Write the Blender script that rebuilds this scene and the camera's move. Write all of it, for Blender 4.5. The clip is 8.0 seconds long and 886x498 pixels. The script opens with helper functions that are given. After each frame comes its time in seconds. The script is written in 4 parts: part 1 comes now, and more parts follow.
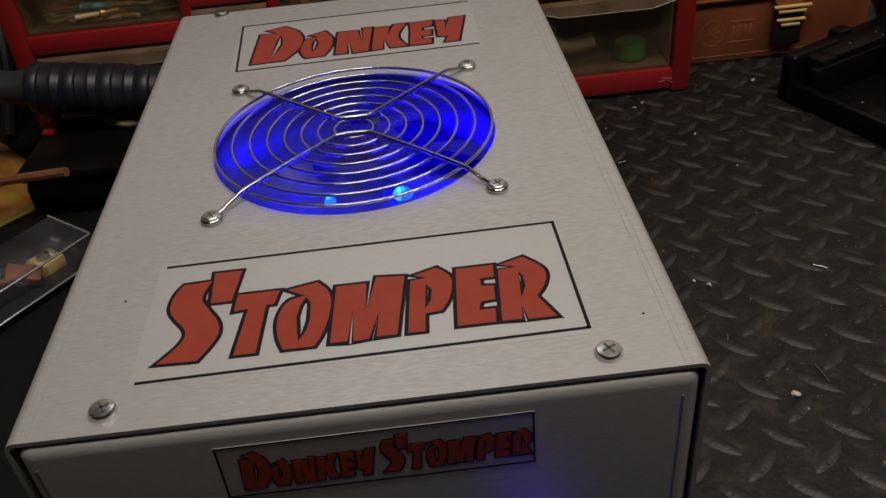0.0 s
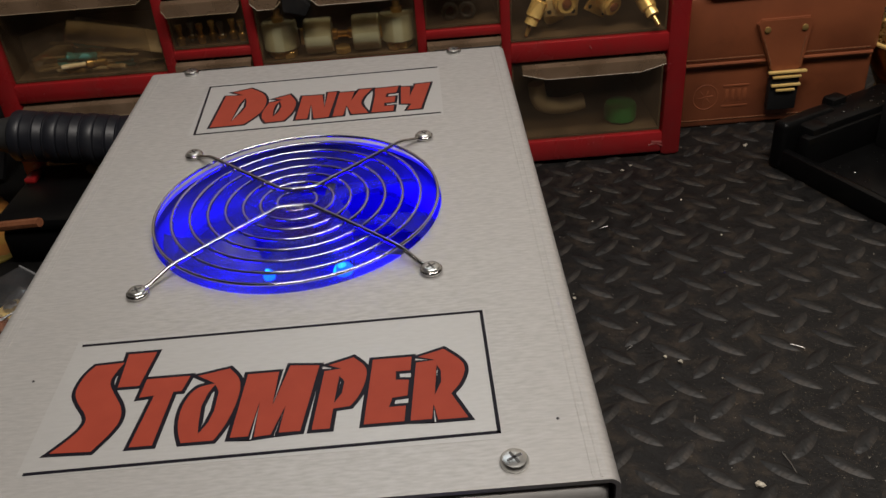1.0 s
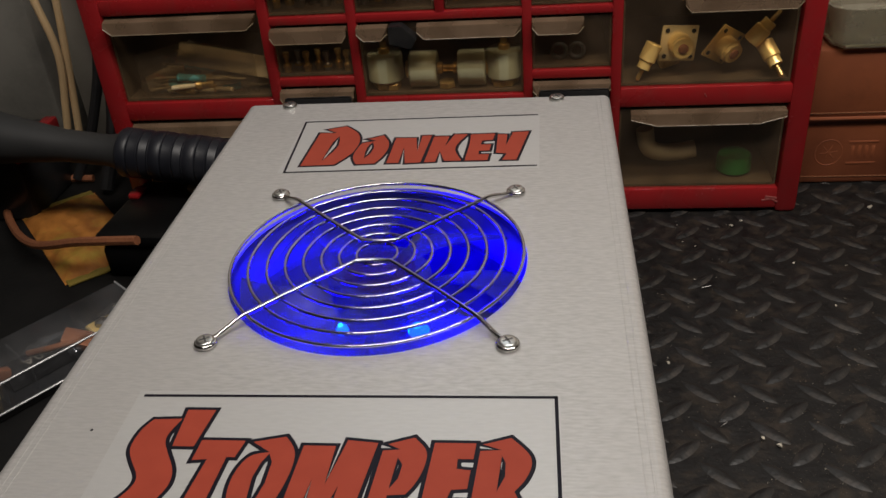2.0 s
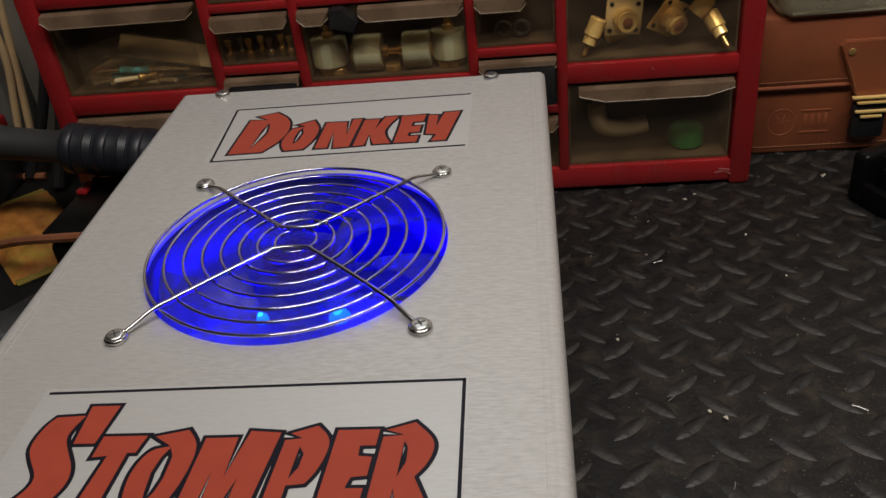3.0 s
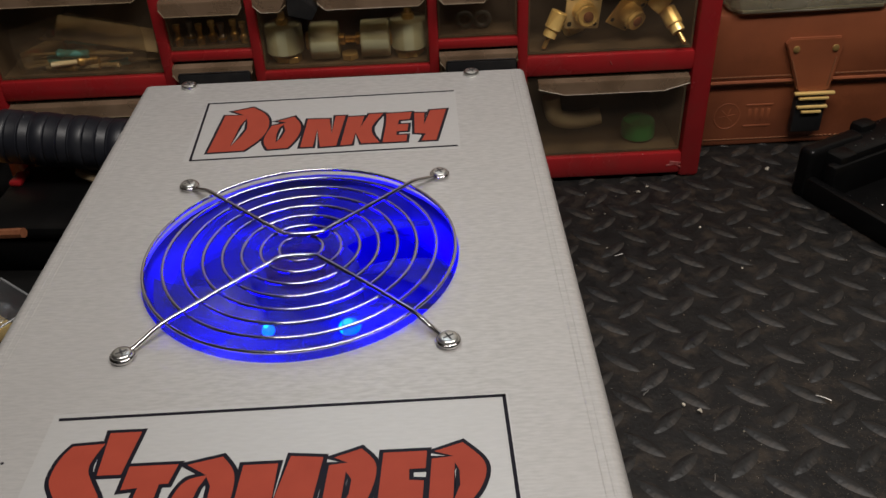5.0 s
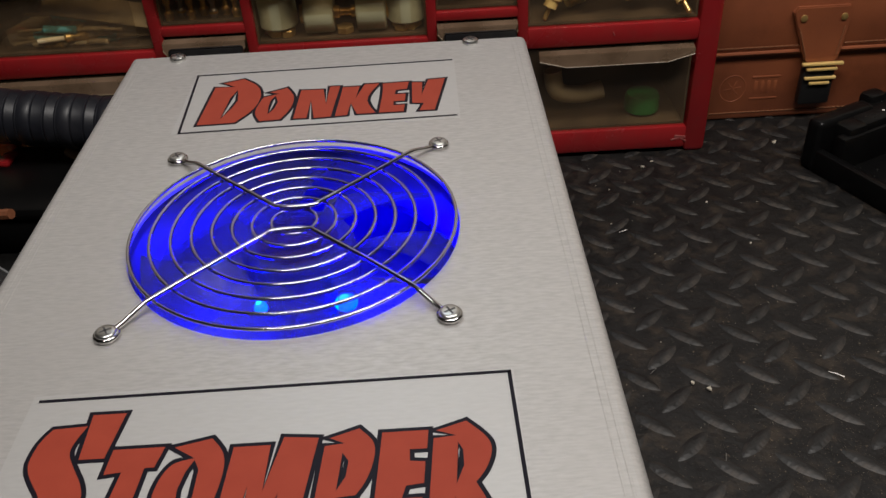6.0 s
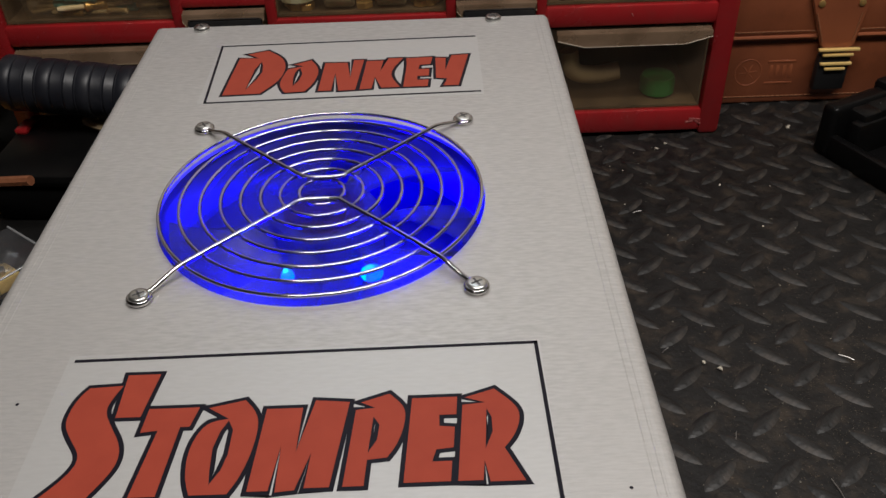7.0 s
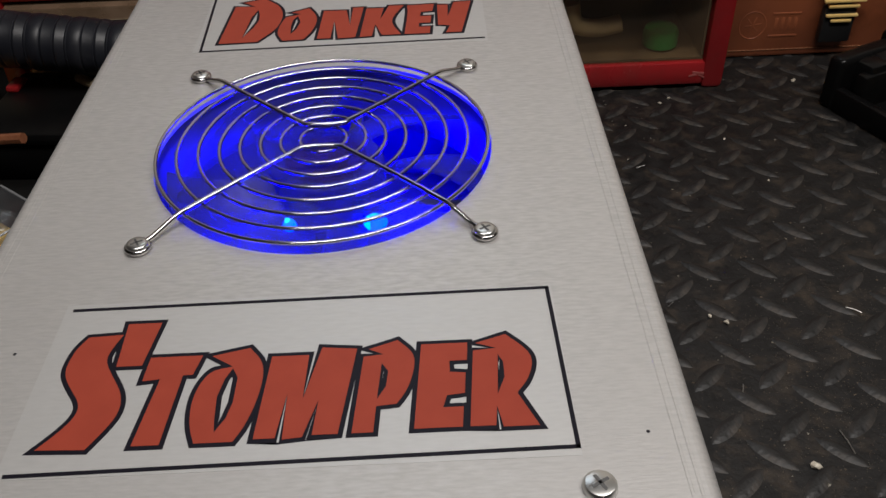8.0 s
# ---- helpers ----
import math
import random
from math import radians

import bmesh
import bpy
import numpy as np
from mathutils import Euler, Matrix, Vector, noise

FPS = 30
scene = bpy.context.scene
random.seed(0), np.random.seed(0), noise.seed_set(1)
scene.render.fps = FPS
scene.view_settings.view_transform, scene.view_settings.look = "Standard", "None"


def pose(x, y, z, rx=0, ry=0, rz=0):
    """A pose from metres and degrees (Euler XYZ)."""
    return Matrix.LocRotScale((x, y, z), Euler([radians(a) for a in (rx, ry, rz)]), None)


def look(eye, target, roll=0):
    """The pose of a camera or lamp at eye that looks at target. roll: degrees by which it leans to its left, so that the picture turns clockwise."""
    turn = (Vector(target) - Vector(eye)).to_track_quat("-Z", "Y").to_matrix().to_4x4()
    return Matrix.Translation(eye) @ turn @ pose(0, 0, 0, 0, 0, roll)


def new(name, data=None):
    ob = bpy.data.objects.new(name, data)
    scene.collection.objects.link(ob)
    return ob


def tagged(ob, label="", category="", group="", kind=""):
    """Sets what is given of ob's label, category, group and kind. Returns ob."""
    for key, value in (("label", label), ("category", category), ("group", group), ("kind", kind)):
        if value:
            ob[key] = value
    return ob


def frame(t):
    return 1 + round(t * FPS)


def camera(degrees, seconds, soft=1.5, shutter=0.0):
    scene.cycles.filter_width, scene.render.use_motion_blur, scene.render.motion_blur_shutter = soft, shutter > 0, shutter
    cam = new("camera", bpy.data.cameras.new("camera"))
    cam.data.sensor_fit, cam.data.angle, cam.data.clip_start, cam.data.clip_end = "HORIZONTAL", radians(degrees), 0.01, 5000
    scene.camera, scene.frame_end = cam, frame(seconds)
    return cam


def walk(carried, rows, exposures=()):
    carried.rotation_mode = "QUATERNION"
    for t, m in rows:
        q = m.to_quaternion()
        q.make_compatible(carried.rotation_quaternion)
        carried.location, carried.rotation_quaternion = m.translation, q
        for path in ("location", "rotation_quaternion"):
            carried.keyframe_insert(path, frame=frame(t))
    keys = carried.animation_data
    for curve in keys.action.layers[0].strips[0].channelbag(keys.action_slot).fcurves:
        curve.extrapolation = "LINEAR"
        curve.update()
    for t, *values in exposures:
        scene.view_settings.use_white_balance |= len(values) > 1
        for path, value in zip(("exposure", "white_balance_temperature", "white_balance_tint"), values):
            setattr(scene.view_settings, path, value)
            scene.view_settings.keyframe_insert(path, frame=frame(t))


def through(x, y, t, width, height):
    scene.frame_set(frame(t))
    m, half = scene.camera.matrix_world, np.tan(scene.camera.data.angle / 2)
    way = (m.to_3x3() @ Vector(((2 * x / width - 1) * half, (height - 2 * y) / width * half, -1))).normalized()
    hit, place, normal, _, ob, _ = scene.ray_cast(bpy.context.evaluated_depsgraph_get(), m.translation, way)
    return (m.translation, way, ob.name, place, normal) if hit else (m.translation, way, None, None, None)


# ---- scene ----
cam = camera(53.8, 8.0)
PATH = [
    (0, (0.0234, -0.3217, 0.3280), (0.0442, 0.4805, -0.2686), -5.64),
    (0.5, (0.0437, -0.3220, 0.3308), (0.0888, 0.5052, -0.2292), -3.62),
    (1, (0.0583, -0.3060, 0.3332), (0.0550, 0.5224, -0.2269), -4.83),
    (1.2, (0.0509, -0.2962, 0.3381), (0.0059, 0.5346, -0.2165), -4.19),
    (2.3, (0.0775, -0.2768, 0.3373), (-0.0485, 0.5590, -0.1971), -5.27),
    (2.5, (0.0854, -0.2739, 0.3337), (-0.0333, 0.5598, -0.2056), -5.96),
    (3, (0.0926, -0.2749, 0.3318), (-0.0174, 0.5524, -0.2191), -6.78),
    (3.5, (0.0801, -0.2832, 0.3374), (-0.0246, 0.5429, -0.2163), -5.84),
    (4, (0.0630, -0.2691, 0.3383), (-0.0035, 0.5553, -0.2239), -5.15),
    (4.5, (0.0560, -0.2672, 0.3368), (0.0451, 0.5485, -0.2416), -2.96),
    (4.7, (0.0525, -0.2668, 0.3408), (0.0527, 0.5484, -0.2382), -2.45),
    (5.8, (0.0506, -0.2558, 0.3330), (0.0572, 0.5509, -0.2579), -3.14),
    (6, (0.0510, -0.2552, 0.3281), (0.0532, 0.5493, -0.2659), -3.28),
    (6.5, (0.0502, -0.2526, 0.3284), (0.0455, 0.5454, -0.2743), -3.45),
    (7, (0.0424, -0.2600, 0.3290), (0.0426, 0.5309, -0.2830), -2.06),
    (7.5, (0.0447, -0.2587, 0.3282), (0.0562, 0.5232, -0.2950), -1.56),
    (8, (0.0387, -0.2583, 0.3193), (0.0422, 0.5092, -0.3217), -2.33),
]
walk(cam, [(t, look(eye, target, roll)) for t, eye, target, roll in PATH],
     exposures=[(0, -0.18, 6350, 10), (0.5, -0.02, 6300, 10), (1, 0.14, 6250, 10), (2.5, 0.20, 6180, 10), (3.5, 0.12, 6140, 10), (4.5, 0.20, 6100, 10), (7, 0.28, 6000, 10),
                (8, 0.18, 5950, 10)])

# ---- light: warm shop lamp over the bench, added cool lamp, room closed round both ----
world = bpy.data.worlds.new("world")
world.use_nodes = True
world.node_tree.nodes["Background"].inputs[0].default_value = (0.02, 0.017, 0.014, 1)
scene.world = world


def area_lamp(name, eye, target, sx, sy, watts, colour):
    data = bpy.data.lights.new(name, "AREA")
    data.shape, data.size, data.size_y, data.energy, data.color = "RECTANGLE", sx, sy, watts, colour
    ob = new(name, data)
    ob.matrix_world = look(eye, target)
    return ob


area_lamp("shop_lamp_light", (0.29, -0.20, 1.10), (0.20, 0.24, 0.05), 1.10, 0.16, 11.4, (1.0, 0.90, 0.79))
# Unseen cool lamp, added for the bluish sheen and bright guard wires.
area_lamp("added_cool_light", (-0.03, 0.55, 0.92), (0.04, 0.0, 0.10), 0.32, 0.16, 0.40, (0.88, 0.96, 1.0))


# ---- materials ----
def mat(name, colour, rough=0.5, metal=0.0, second=None, scale=60.0, amount=0.5, bump=0.0, bump_scale=400.0,
        stretch=(1, 1, 1), spec=0.5, coat=0.0, rough_var=0.0, dirt=None, dirt_scale=12.0, dirt_amount=0.5, piece=0.0):
    m = bpy.data.materials.new(name)
    m.use_nodes = True
    nt = m.node_tree
    n, l = nt.nodes, nt.links
    b = n["Principled BSDF"]
    b.inputs["Roughness"].default_value, b.inputs["Metallic"].default_value = rough, metal
    b.inputs["Specular IOR Level"].default_value, b.inputs["Coat Weight"].default_value = spec, coat
    tc, mp = n.new("ShaderNodeTexCoord"), n.new("ShaderNodeMapping")
    mp.inputs["Scale"].default_value = stretch
    l.new(tc.outputs["Object"], mp.inputs[0])
    tx = n.new("ShaderNodeTexNoise")
    tx.inputs["Scale"].default_value, tx.inputs["Detail"].default_value = scale, 6
    l.new(mp.outputs[0], tx.inputs["Vector"])
    ramp = n.new("ShaderNodeMapRange")
    ramp.inputs["From Min"].default_value, ramp.inputs["From Max"].default_value = 0.3, 0.7
    l.new(tx.outputs["Fac"], ramp.inputs["Value"])
    mix = n.new("ShaderNodeMixRGB")
    mix.inputs[1].default_value = (*colour, 1)
    mix.inputs[2].default_value = (*(second or [c * 0.75 for c in colour]), 1)
    mul = n.new("ShaderNodeMath")
    mul.operation = "MULTIPLY"
    mul.inputs[1].default_value = amount
    l.new(ramp.outputs[0], mul.inputs[0])
    l.new(mul.outputs[0], mix.inputs[0])
    last = mix.outputs[0]
    if dirt:
        t2 = n.new("ShaderNodeTexNoise")
        t2.inputs["Scale"].default_value, t2.inputs["Detail"].default_value = dirt_scale, 9
        t2.inputs["Roughness"].default_value = 0.7
        l.new(tc.outputs["Object"], t2.inputs["Vector"])
        r2 = n.new("ShaderNodeMapRange")
        r2.inputs["From Min"].default_value, r2.inputs["From Max"].default_value = 0.5, 0.72
        r2.inputs["To Max"].default_value = dirt_amount
        l.new(t2.outputs["Fac"], r2.inputs["Value"])
        m2 = n.new("ShaderNodeMixRGB")
        m2.inputs[2].default_value = (*dirt, 1)
        l.new(r2.outputs[0], m2.inputs[0])
        l.new(last, m2.inputs[1])
        last = m2.outputs[0]
    if piece:
        oi, hs = n.new("ShaderNodeObjectInfo"), n.new("ShaderNodeHueSaturation")
        mr = n.new("ShaderNodeMapRange")
        mr.inputs["To Min"].default_value, mr.inputs["To Max"].default_value = 1 - piece, 1 + piece
        l.new(oi.outputs["Random"], mr.inputs["Value"])
        l.new(mr.outputs[0], hs.inputs["Value"])
        l.new(last, hs.inputs["Color"])
        last = hs.outputs[0]
    l.new(last, b.inputs["Base Color"])
    if rough_var:
        mr = n.new("ShaderNodeMapRange")
        mr.inputs["To Min"].default_value, mr.inputs["To Max"].default_value = rough - rough_var, rough + rough_var
        l.new(tx.outputs["Fac"], mr.inputs["Value"])
        l.new(mr.outputs[0], b.inputs["Roughness"])
    if bump:
        tb, bp = n.new("ShaderNodeTexNoise"), n.new("ShaderNodeBump")
        tb.inputs["Scale"].default_value, tb.inputs["Detail"].default_value = bump_scale, 4
        l.new(mp.outputs[0], tb.inputs["Vector"])
        bp.inputs["Strength"].default_value, bp.inputs["Distance"].default_value = bump, 0.0005
        l.new(tb.outputs["Fac"], bp.inputs["Height"])
        l.new(bp.outputs[0], b.inputs["Normal"])
    return m


def clear_mat(name, tint, haze=0.15, rough=0.15, gloss=0.08, haze_colour=(0.35, 0.32, 0.26)):
    """Thin clear plastic: see-through, with a film of haze and a gloss on it."""
    m = bpy.data.materials.new(name)
    m.use_nodes = True
    n, l = m.node_tree.nodes, m.node_tree.links
    n.remove(n["Principled BSDF"])
    tr, gl, df = n.new("ShaderNodeBsdfTransparent"), n.new("ShaderNodeBsdfGlossy"), n.new("ShaderNodeBsdfDiffuse")
    tr.inputs[0].default_value = (*tint, 1)
    gl.inputs[0].default_value, gl.inputs["Roughness"].default_value = (1, 1, 1, 1), rough
    df.inputs[0].default_value = (*haze_colour, 1)
    tx, mr, tc = n.new("ShaderNodeTexNoise"), n.new("ShaderNodeMapRange"), n.new("ShaderNodeTexCoord")
    tx.inputs["Scale"].default_value, tx.inputs["Detail"].default_value = 35, 8
    l.new(tc.outputs["Object"], tx.inputs["Vector"])
    mr.inputs["From Min"].default_value, mr.inputs["From Max"].default_value = 0.3, 0.75
    mr.inputs["To Min"].default_value, mr.inputs["To Max"].default_value = haze * 0.5, haze * 1.6
    l.new(tx.outputs["Fac"], mr.inputs["Value"])
    m1, m2 = n.new("ShaderNodeMixShader"), n.new("ShaderNodeMixShader")
    l.new(mr.outputs[0], m1.inputs[0])
    l.new(tr.outputs[0], m1.inputs[1])
    l.new(df.outputs[0], m1.inputs[2])
    m2.inputs[0].default_value = gloss
    l.new(m1.outputs[0], m2.inputs[1])
    l.new(gl.outputs[0], m2.inputs[2])
    l.new(m2.outputs[0], n["Material Output"].inputs[0])
    return m


def frosted(name, tint, colour, through, body=0.45):
    """Frosted clear plastic that lets light through and scatters part of it."""
    m = clear_mat(name, tint, body, 0.3, 0.006, colour)
    n, l = m.node_tree.nodes, m.node_tree.links
    df = next(q for q in n if q.type == "BSDF_DIFFUSE")
    ts, add = n.new("ShaderNodeBsdfTranslucent"), n.new("ShaderNodeAddShader")
    ts.inputs[0].default_value = (*through, 1)
    to = df.outputs[0].links[0].to_socket
    l.new(df.outputs[0], add.inputs[0])
    l.new(ts.outputs[0], add.inputs[1])
    l.new(add.outputs[0], to)
    return m


def glow_mat(name, colour, strength):
    m = bpy.data.materials.new(name)
    m.use_nodes = True
    b = m.node_tree.nodes["Principled BSDF"]
    b.inputs["Base Color"].default_value = (*colour, 1)
    b.inputs["Emission Color"].default_value, b.inputs["Emission Strength"].default_value = (*colour, 1), strength
    return m


ALU = mat("brushed_aluminium", (0.53, 0.520, 0.506), 0.47, 0.58, (0.425, 0.416, 0.404), 1100, 0.9, 0.10, 1500, (0.22, 1.0, 1),
          rough_var=0.16, dirt=(0.42, 0.40, 0.385), dirt_scale=12, dirt_amount=0.25)
FILM = mat("silver_film", (0.54, 0.536, 0.526), 0.47, 0.58, (0.47, 0.466, 0.457), 1100, 0.5, 0.05, 1500, (0.22, 1.0, 1))
RED_INK = mat("red_ink", (0.285, 0.048, 0.027), 0.45, 0.0, (0.245, 0.040, 0.023), 120, 0.7, spec=0.14)
BLACK_INK = mat("black_ink", (0.008, 0.007, 0.012), 0.4, 0.0, spec=0.14)
CHROME = mat("bright_wire", (0.47, 0.46, 0.455), 0.15, 1.0, (0.46, 0.45, 0.43), 200, 0.5)
ZINC = mat("zinc_screw", (0.62, 0.62, 0.60), 0.28, 1.0, (0.45, 0.45, 0.43), 400, 0.6)
DARK_METAL = mat("dark_recess", (0.10, 0.10, 0.10), 0.6, 0.5)
ACRYL = mat("frosted_clear_acrylic", (0.065, 0.065, 0.085), 0.40, 0.0, (0.035, 0.035, 0.05), 60, 0.8, spec=0.25)
BLADE = frosted("clear_blade", (0.80, 0.80, 0.92), (0.05, 0.05, 0.09), (0.055, 0.055, 0.08), 0.38)
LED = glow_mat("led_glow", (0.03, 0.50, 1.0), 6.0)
# Dim emission on the lens stands in for the soft halo round each core.
LED_HALO = glow_mat("led_halo", (0.01, 0.22, 1.0), 2.8)
RUBBER = mat("black_rubber", (0.0042, 0.0040, 0.0042), 0.56, 0.0, (0.0138, 0.0128, 0.0121), 120, 0.8, 1.0, 330, dirt=(0.075, 0.056, 0.039),
             dirt_scale=62, dirt_amount=0.55, rough_var=0.16, spec=0.30)
LUG = mat("worn_rubber_lug", (0.0060, 0.0058, 0.0060), 0.50, 0.0, (0.0205, 0.0190, 0.0178), 150, 0.9, 1.0, 380, piece=0.35, rough_var=0.16,
          dirt=(0.075, 0.056, 0.040), dirt_scale=70, dirt_amount=0.6, spec=0.44)
JET = mat("jet_black_plastic", (0.0035, 0.0034, 0.0036), 0.30, 0.0, (0.006, 0.006, 0.006), 60, 0.6, 0.1, 500, spec=0.16)
RED = mat("red_plastic", (0.275, 0.013, 0.015), 0.26, 0.0, (0.22, 0.010, 0.012), 30, 0.7, 0.06, 300, dirt=(0.16, 0.03, 0.025), dirt_scale=40,
          dirt_amount=0.4, rough_var=0.08)
SMOKE = clear_mat("smoky_clear_drawer", (0.99, 0.96, 0.89), 0.085, 0.16, 0.035, (0.24, 0.165, 0.105))
LIP = clear_mat("aged_clear_lip", (0.80, 0.72, 0.58), 0.56, 0.30, 0.03, (0.19, 0.13, 0.085))
TUB = mat("smoky_brown_tub", (0.125, 0.088, 0.055), 0.35, 0.0, (0.028, 0.022, 0.016), 40, 0.7)
# Pale colour that paints the highlight on the drawer lips' lower edge.
LIP_SHINE = mat("pale_lip_highlight", (0.26, 0.20, 0.125), 0.4)
LEATHER = mat("tan_leather", (0.275, 0.084, 0.034), 0.40, 0.0, (0.175, 0.050, 0.021), 25, 0.8, 0.35, 1500, dirt=(0.12, 0.035, 0.014),
              dirt_scale=18, dirt_amount=0.6, rough_var=0.1)
THREAD = mat("tan_thread", (0.26, 0.11, 0.045), 0.8)
BRASS = mat("aged_brass", (0.66, 0.44, 0.16), 0.34, 0.7, (0.45, 0.28, 0.09), 120, 0.7)
GOLD = mat("gold_plate", (1.0, 0.72, 0.27), 0.28, 0.3, (0.80, 0.52, 0.16), 80, 0.6)
PALE_GOLD = mat("pale_gold_flange", (0.92, 0.74, 0.40), 0.34, 0.15, (0.80, 0.58, 0.26), 90, 0.6)
CUP = mat("dark_brass_cup", (0.50, 0.29, 0.07), 0.24, 1.0, (0.36, 0.20, 0.05), 60, 0.7)
STEEL = mat("dull_steel", (0.45, 0.44, 0.42), 0.38, 1.0, (0.32, 0.31, 0.29), 70, 0.7)
BLACK = mat("black_plastic", (0.012, 0.012, 0.013), 0.34, 0.0, (0.020, 0.020, 0.020), 60, 0.6, 0.1, 500, spec=0.3, dirt=(0.05, 0.045, 0.04), dirt_scale=50,
            dirt_amount=0.35)
GRIP = mat("blue_black_grip", (0.007, 0.0078, 0.012), 0.44, 0.0, (0.015, 0.0165, 0.022), 60, 0.6, 0.1, 500, dirt=(0.05, 0.05, 0.055), dirt_scale=35,
           dirt_amount=0.3)
NECK = mat("grey_rubber", (0.015, 0.0155, 0.016), 0.6, 0.0, (0.028, 0.028, 0.028), 40, 0.6, 0.15, 500)
CERAMIC = mat("cream_ceramic", (0.46, 0.46, 0.32), 0.35, 0.0, (0.34, 0.34, 0.23), 50, 0.6)
PAPER = mat("manila_paper", (0.46, 0.35, 0.20), 0.75, 0.0, (0.34, 0.25, 0.14), 60, 0.7)
TEAL = mat("teal_band", (0.10, 0.36, 0.40), 0.5)
GREEN = mat("green_plastic", (0.015, 0.17, 0.035), 0.4)
IVORY = mat("ivory_plastic", (0.66, 0.55, 0.36), 0.45)
COPPER = mat("copper_braid", (0.42, 0.17, 0.08), 0.45, 0.5, (0.28, 0.10, 0.05), 300, 0.8, 0.6, 900, stretch=(1, 1, 1))
AMBER = mat("amber_foil", (0.46, 0.19, 0.04), 0.34, 0.1, (0.20, 0.07, 0.016), 45, 0.9, 0.4, 90, stretch=(1, 2.5, 1), dirt=(0.34, 0.30, 0.05), dirt_scale=34, dirt_amount=0.6)
CLEAR = clear_mat("clear_cover", (0.90, 0.91, 0.92), 0.10, 0.16, 0.05, (0.22, 0.22, 0.23))
CREAM = mat("cream_cable", (0.66, 0.46, 0.24), 0.5, 0.0, (0.44, 0.33, 0.2), 40, 0.5)
GREY_PAINT = mat("grey_paint", (0.22, 0.21, 0.185), 0.55, 0.0, (0.16, 0.155, 0.135), 14, 0.8, 0.2, 120, dirt=(0.06, 0.055, 0.05), dirt_scale=7,
                 dirt_amount=0.6)
PLASTER = mat("room_paint", (0.66, 0.62, 0.56), 0.8, 0.0, (0.58, 0.54, 0.48), 5, 0.7)
WOOD = mat("bench_wood", (0.22, 0.13, 0.07), 0.6, 0.0, (0.15, 0.085, 0.045), 20, 0.8, stretch=(0.3, 6, 6))
TRAY = clear_mat("hazy_grey_green_tray", (0.74, 0.72, 0.62), 0.42, 0.12, 0.06, (0.34, 0.31, 0.235))
SPONGE = mat("yellow_sponge", (0.62, 0.36, 0.03), 0.9, 0.0, (0.5, 0.27, 0.02), 300, 0.8, 0.8, 900)
CHIP = mat("pale_debris", (0.55, 0.52, 0.46), 0.5, 0.0, (0.35, 0.30, 0.2), 900, 0.9, piece=0.4)
# Dark colour for unseen room surfaces, so they bounce little light.
LOW_BOUNCE = mat("low_bounce_paint", (0.13, 0.115, 0.10), 0.85, 0.0, (0.10, 0.09, 0.08), 5, 0.7)


# ---- mesh helpers ----
def finish(name, bm, material, parent=None, label="", smooth=True):
    me = bpy.data.meshes.new(name)
    bm.to_mesh(me)
    bm.free()
    if smooth:
        for p in me.polygons:
            p.use_smooth = True
        me.set_sharp_from_angle(angle=radians(35))
    me.materials.append(material)
    ob = new(name, me)
    ob.parent = parent
    if label:
        ob["label"] = label
    return ob


def part(name, bm, material, parent, label="", smooth=True):
    return finish(name, bm, material, parent, label, smooth)


def thing(name, m, label, category, group="", kind=""):
    ob = new(name)
    ob.empty_display_size = 0.01
    ob.matrix_world = m
    return tagged(ob, label, category, group, kind)


def box(x0, x1, y0, y1, z0, z1, bevel=0.0, bm=None, seg=2):
    own = bmesh.new()
    bmesh.ops.create_cube(own, size=1)
    for v in own.verts:
        v.co = Vector((x0 + (v.co.x + 0.5) * (x1 - x0), y0 + (v.co.y + 0.5) * (y1 - y0), z0 + (v.co.z + 0.5) * (z1 - z0)))
    if bevel:
        bmesh.ops.bevel(own, geom=own.edges[:], offset=bevel, segments=seg, affect="EDGES", profile=0.5)
    return join(bm, own)


def join(bm, own):
    if bm is None:
        return own
    me = bpy.data.meshes.new("temp")
    own.to_mesh(me)
    own.free()
    bm.from_mesh(me)
    bpy.data.meshes.remove(me)
    return bm


def tube(points, r, n=8, closed=False, bm=None):
    """A round wire along points; r is one radius or one for each point."""
    bm = bm or bmesh.new()
    pts = [Vector(p) for p in points]
    k = len(pts)
    rad = r if isinstance(r, (list, tuple)) else [r] * k
    rings, normal = [], None
    for i, p in enumerate(pts):
        a, b = (pts[i - 1], pts[(i + 1) % k]) if closed or 0 < i < k - 1 else (pts[max(i - 1, 0)], pts[min(i + 1, k - 1)])
        d = (b - a).normalized()
        if normal is None:
            normal = d.orthogonal().normalized()
        normal = (normal - d * normal.dot(d)).normalized()
        side = d.cross(normal)
        rings.append([bm.verts.new(p + rad[i] * (math.cos(j * math.tau / n) * normal + math.sin(j * math.tau / n) * side)) for j in range(n)])
    for i in range(k if closed else k - 1):
        ra, rb = rings[i], rings[(i + 1) % k]
        for j in range(n):
            bm.faces.new((ra[j], ra[(j + 1) % n], rb[(j + 1) % n], rb[j]))
    if not closed:
        bm.faces.new(rings[0][::-1])
        bm.faces.new(rings[-1])
    bmesh.ops.recalc_face_normals(bm, faces=bm.faces[:])
    return bm


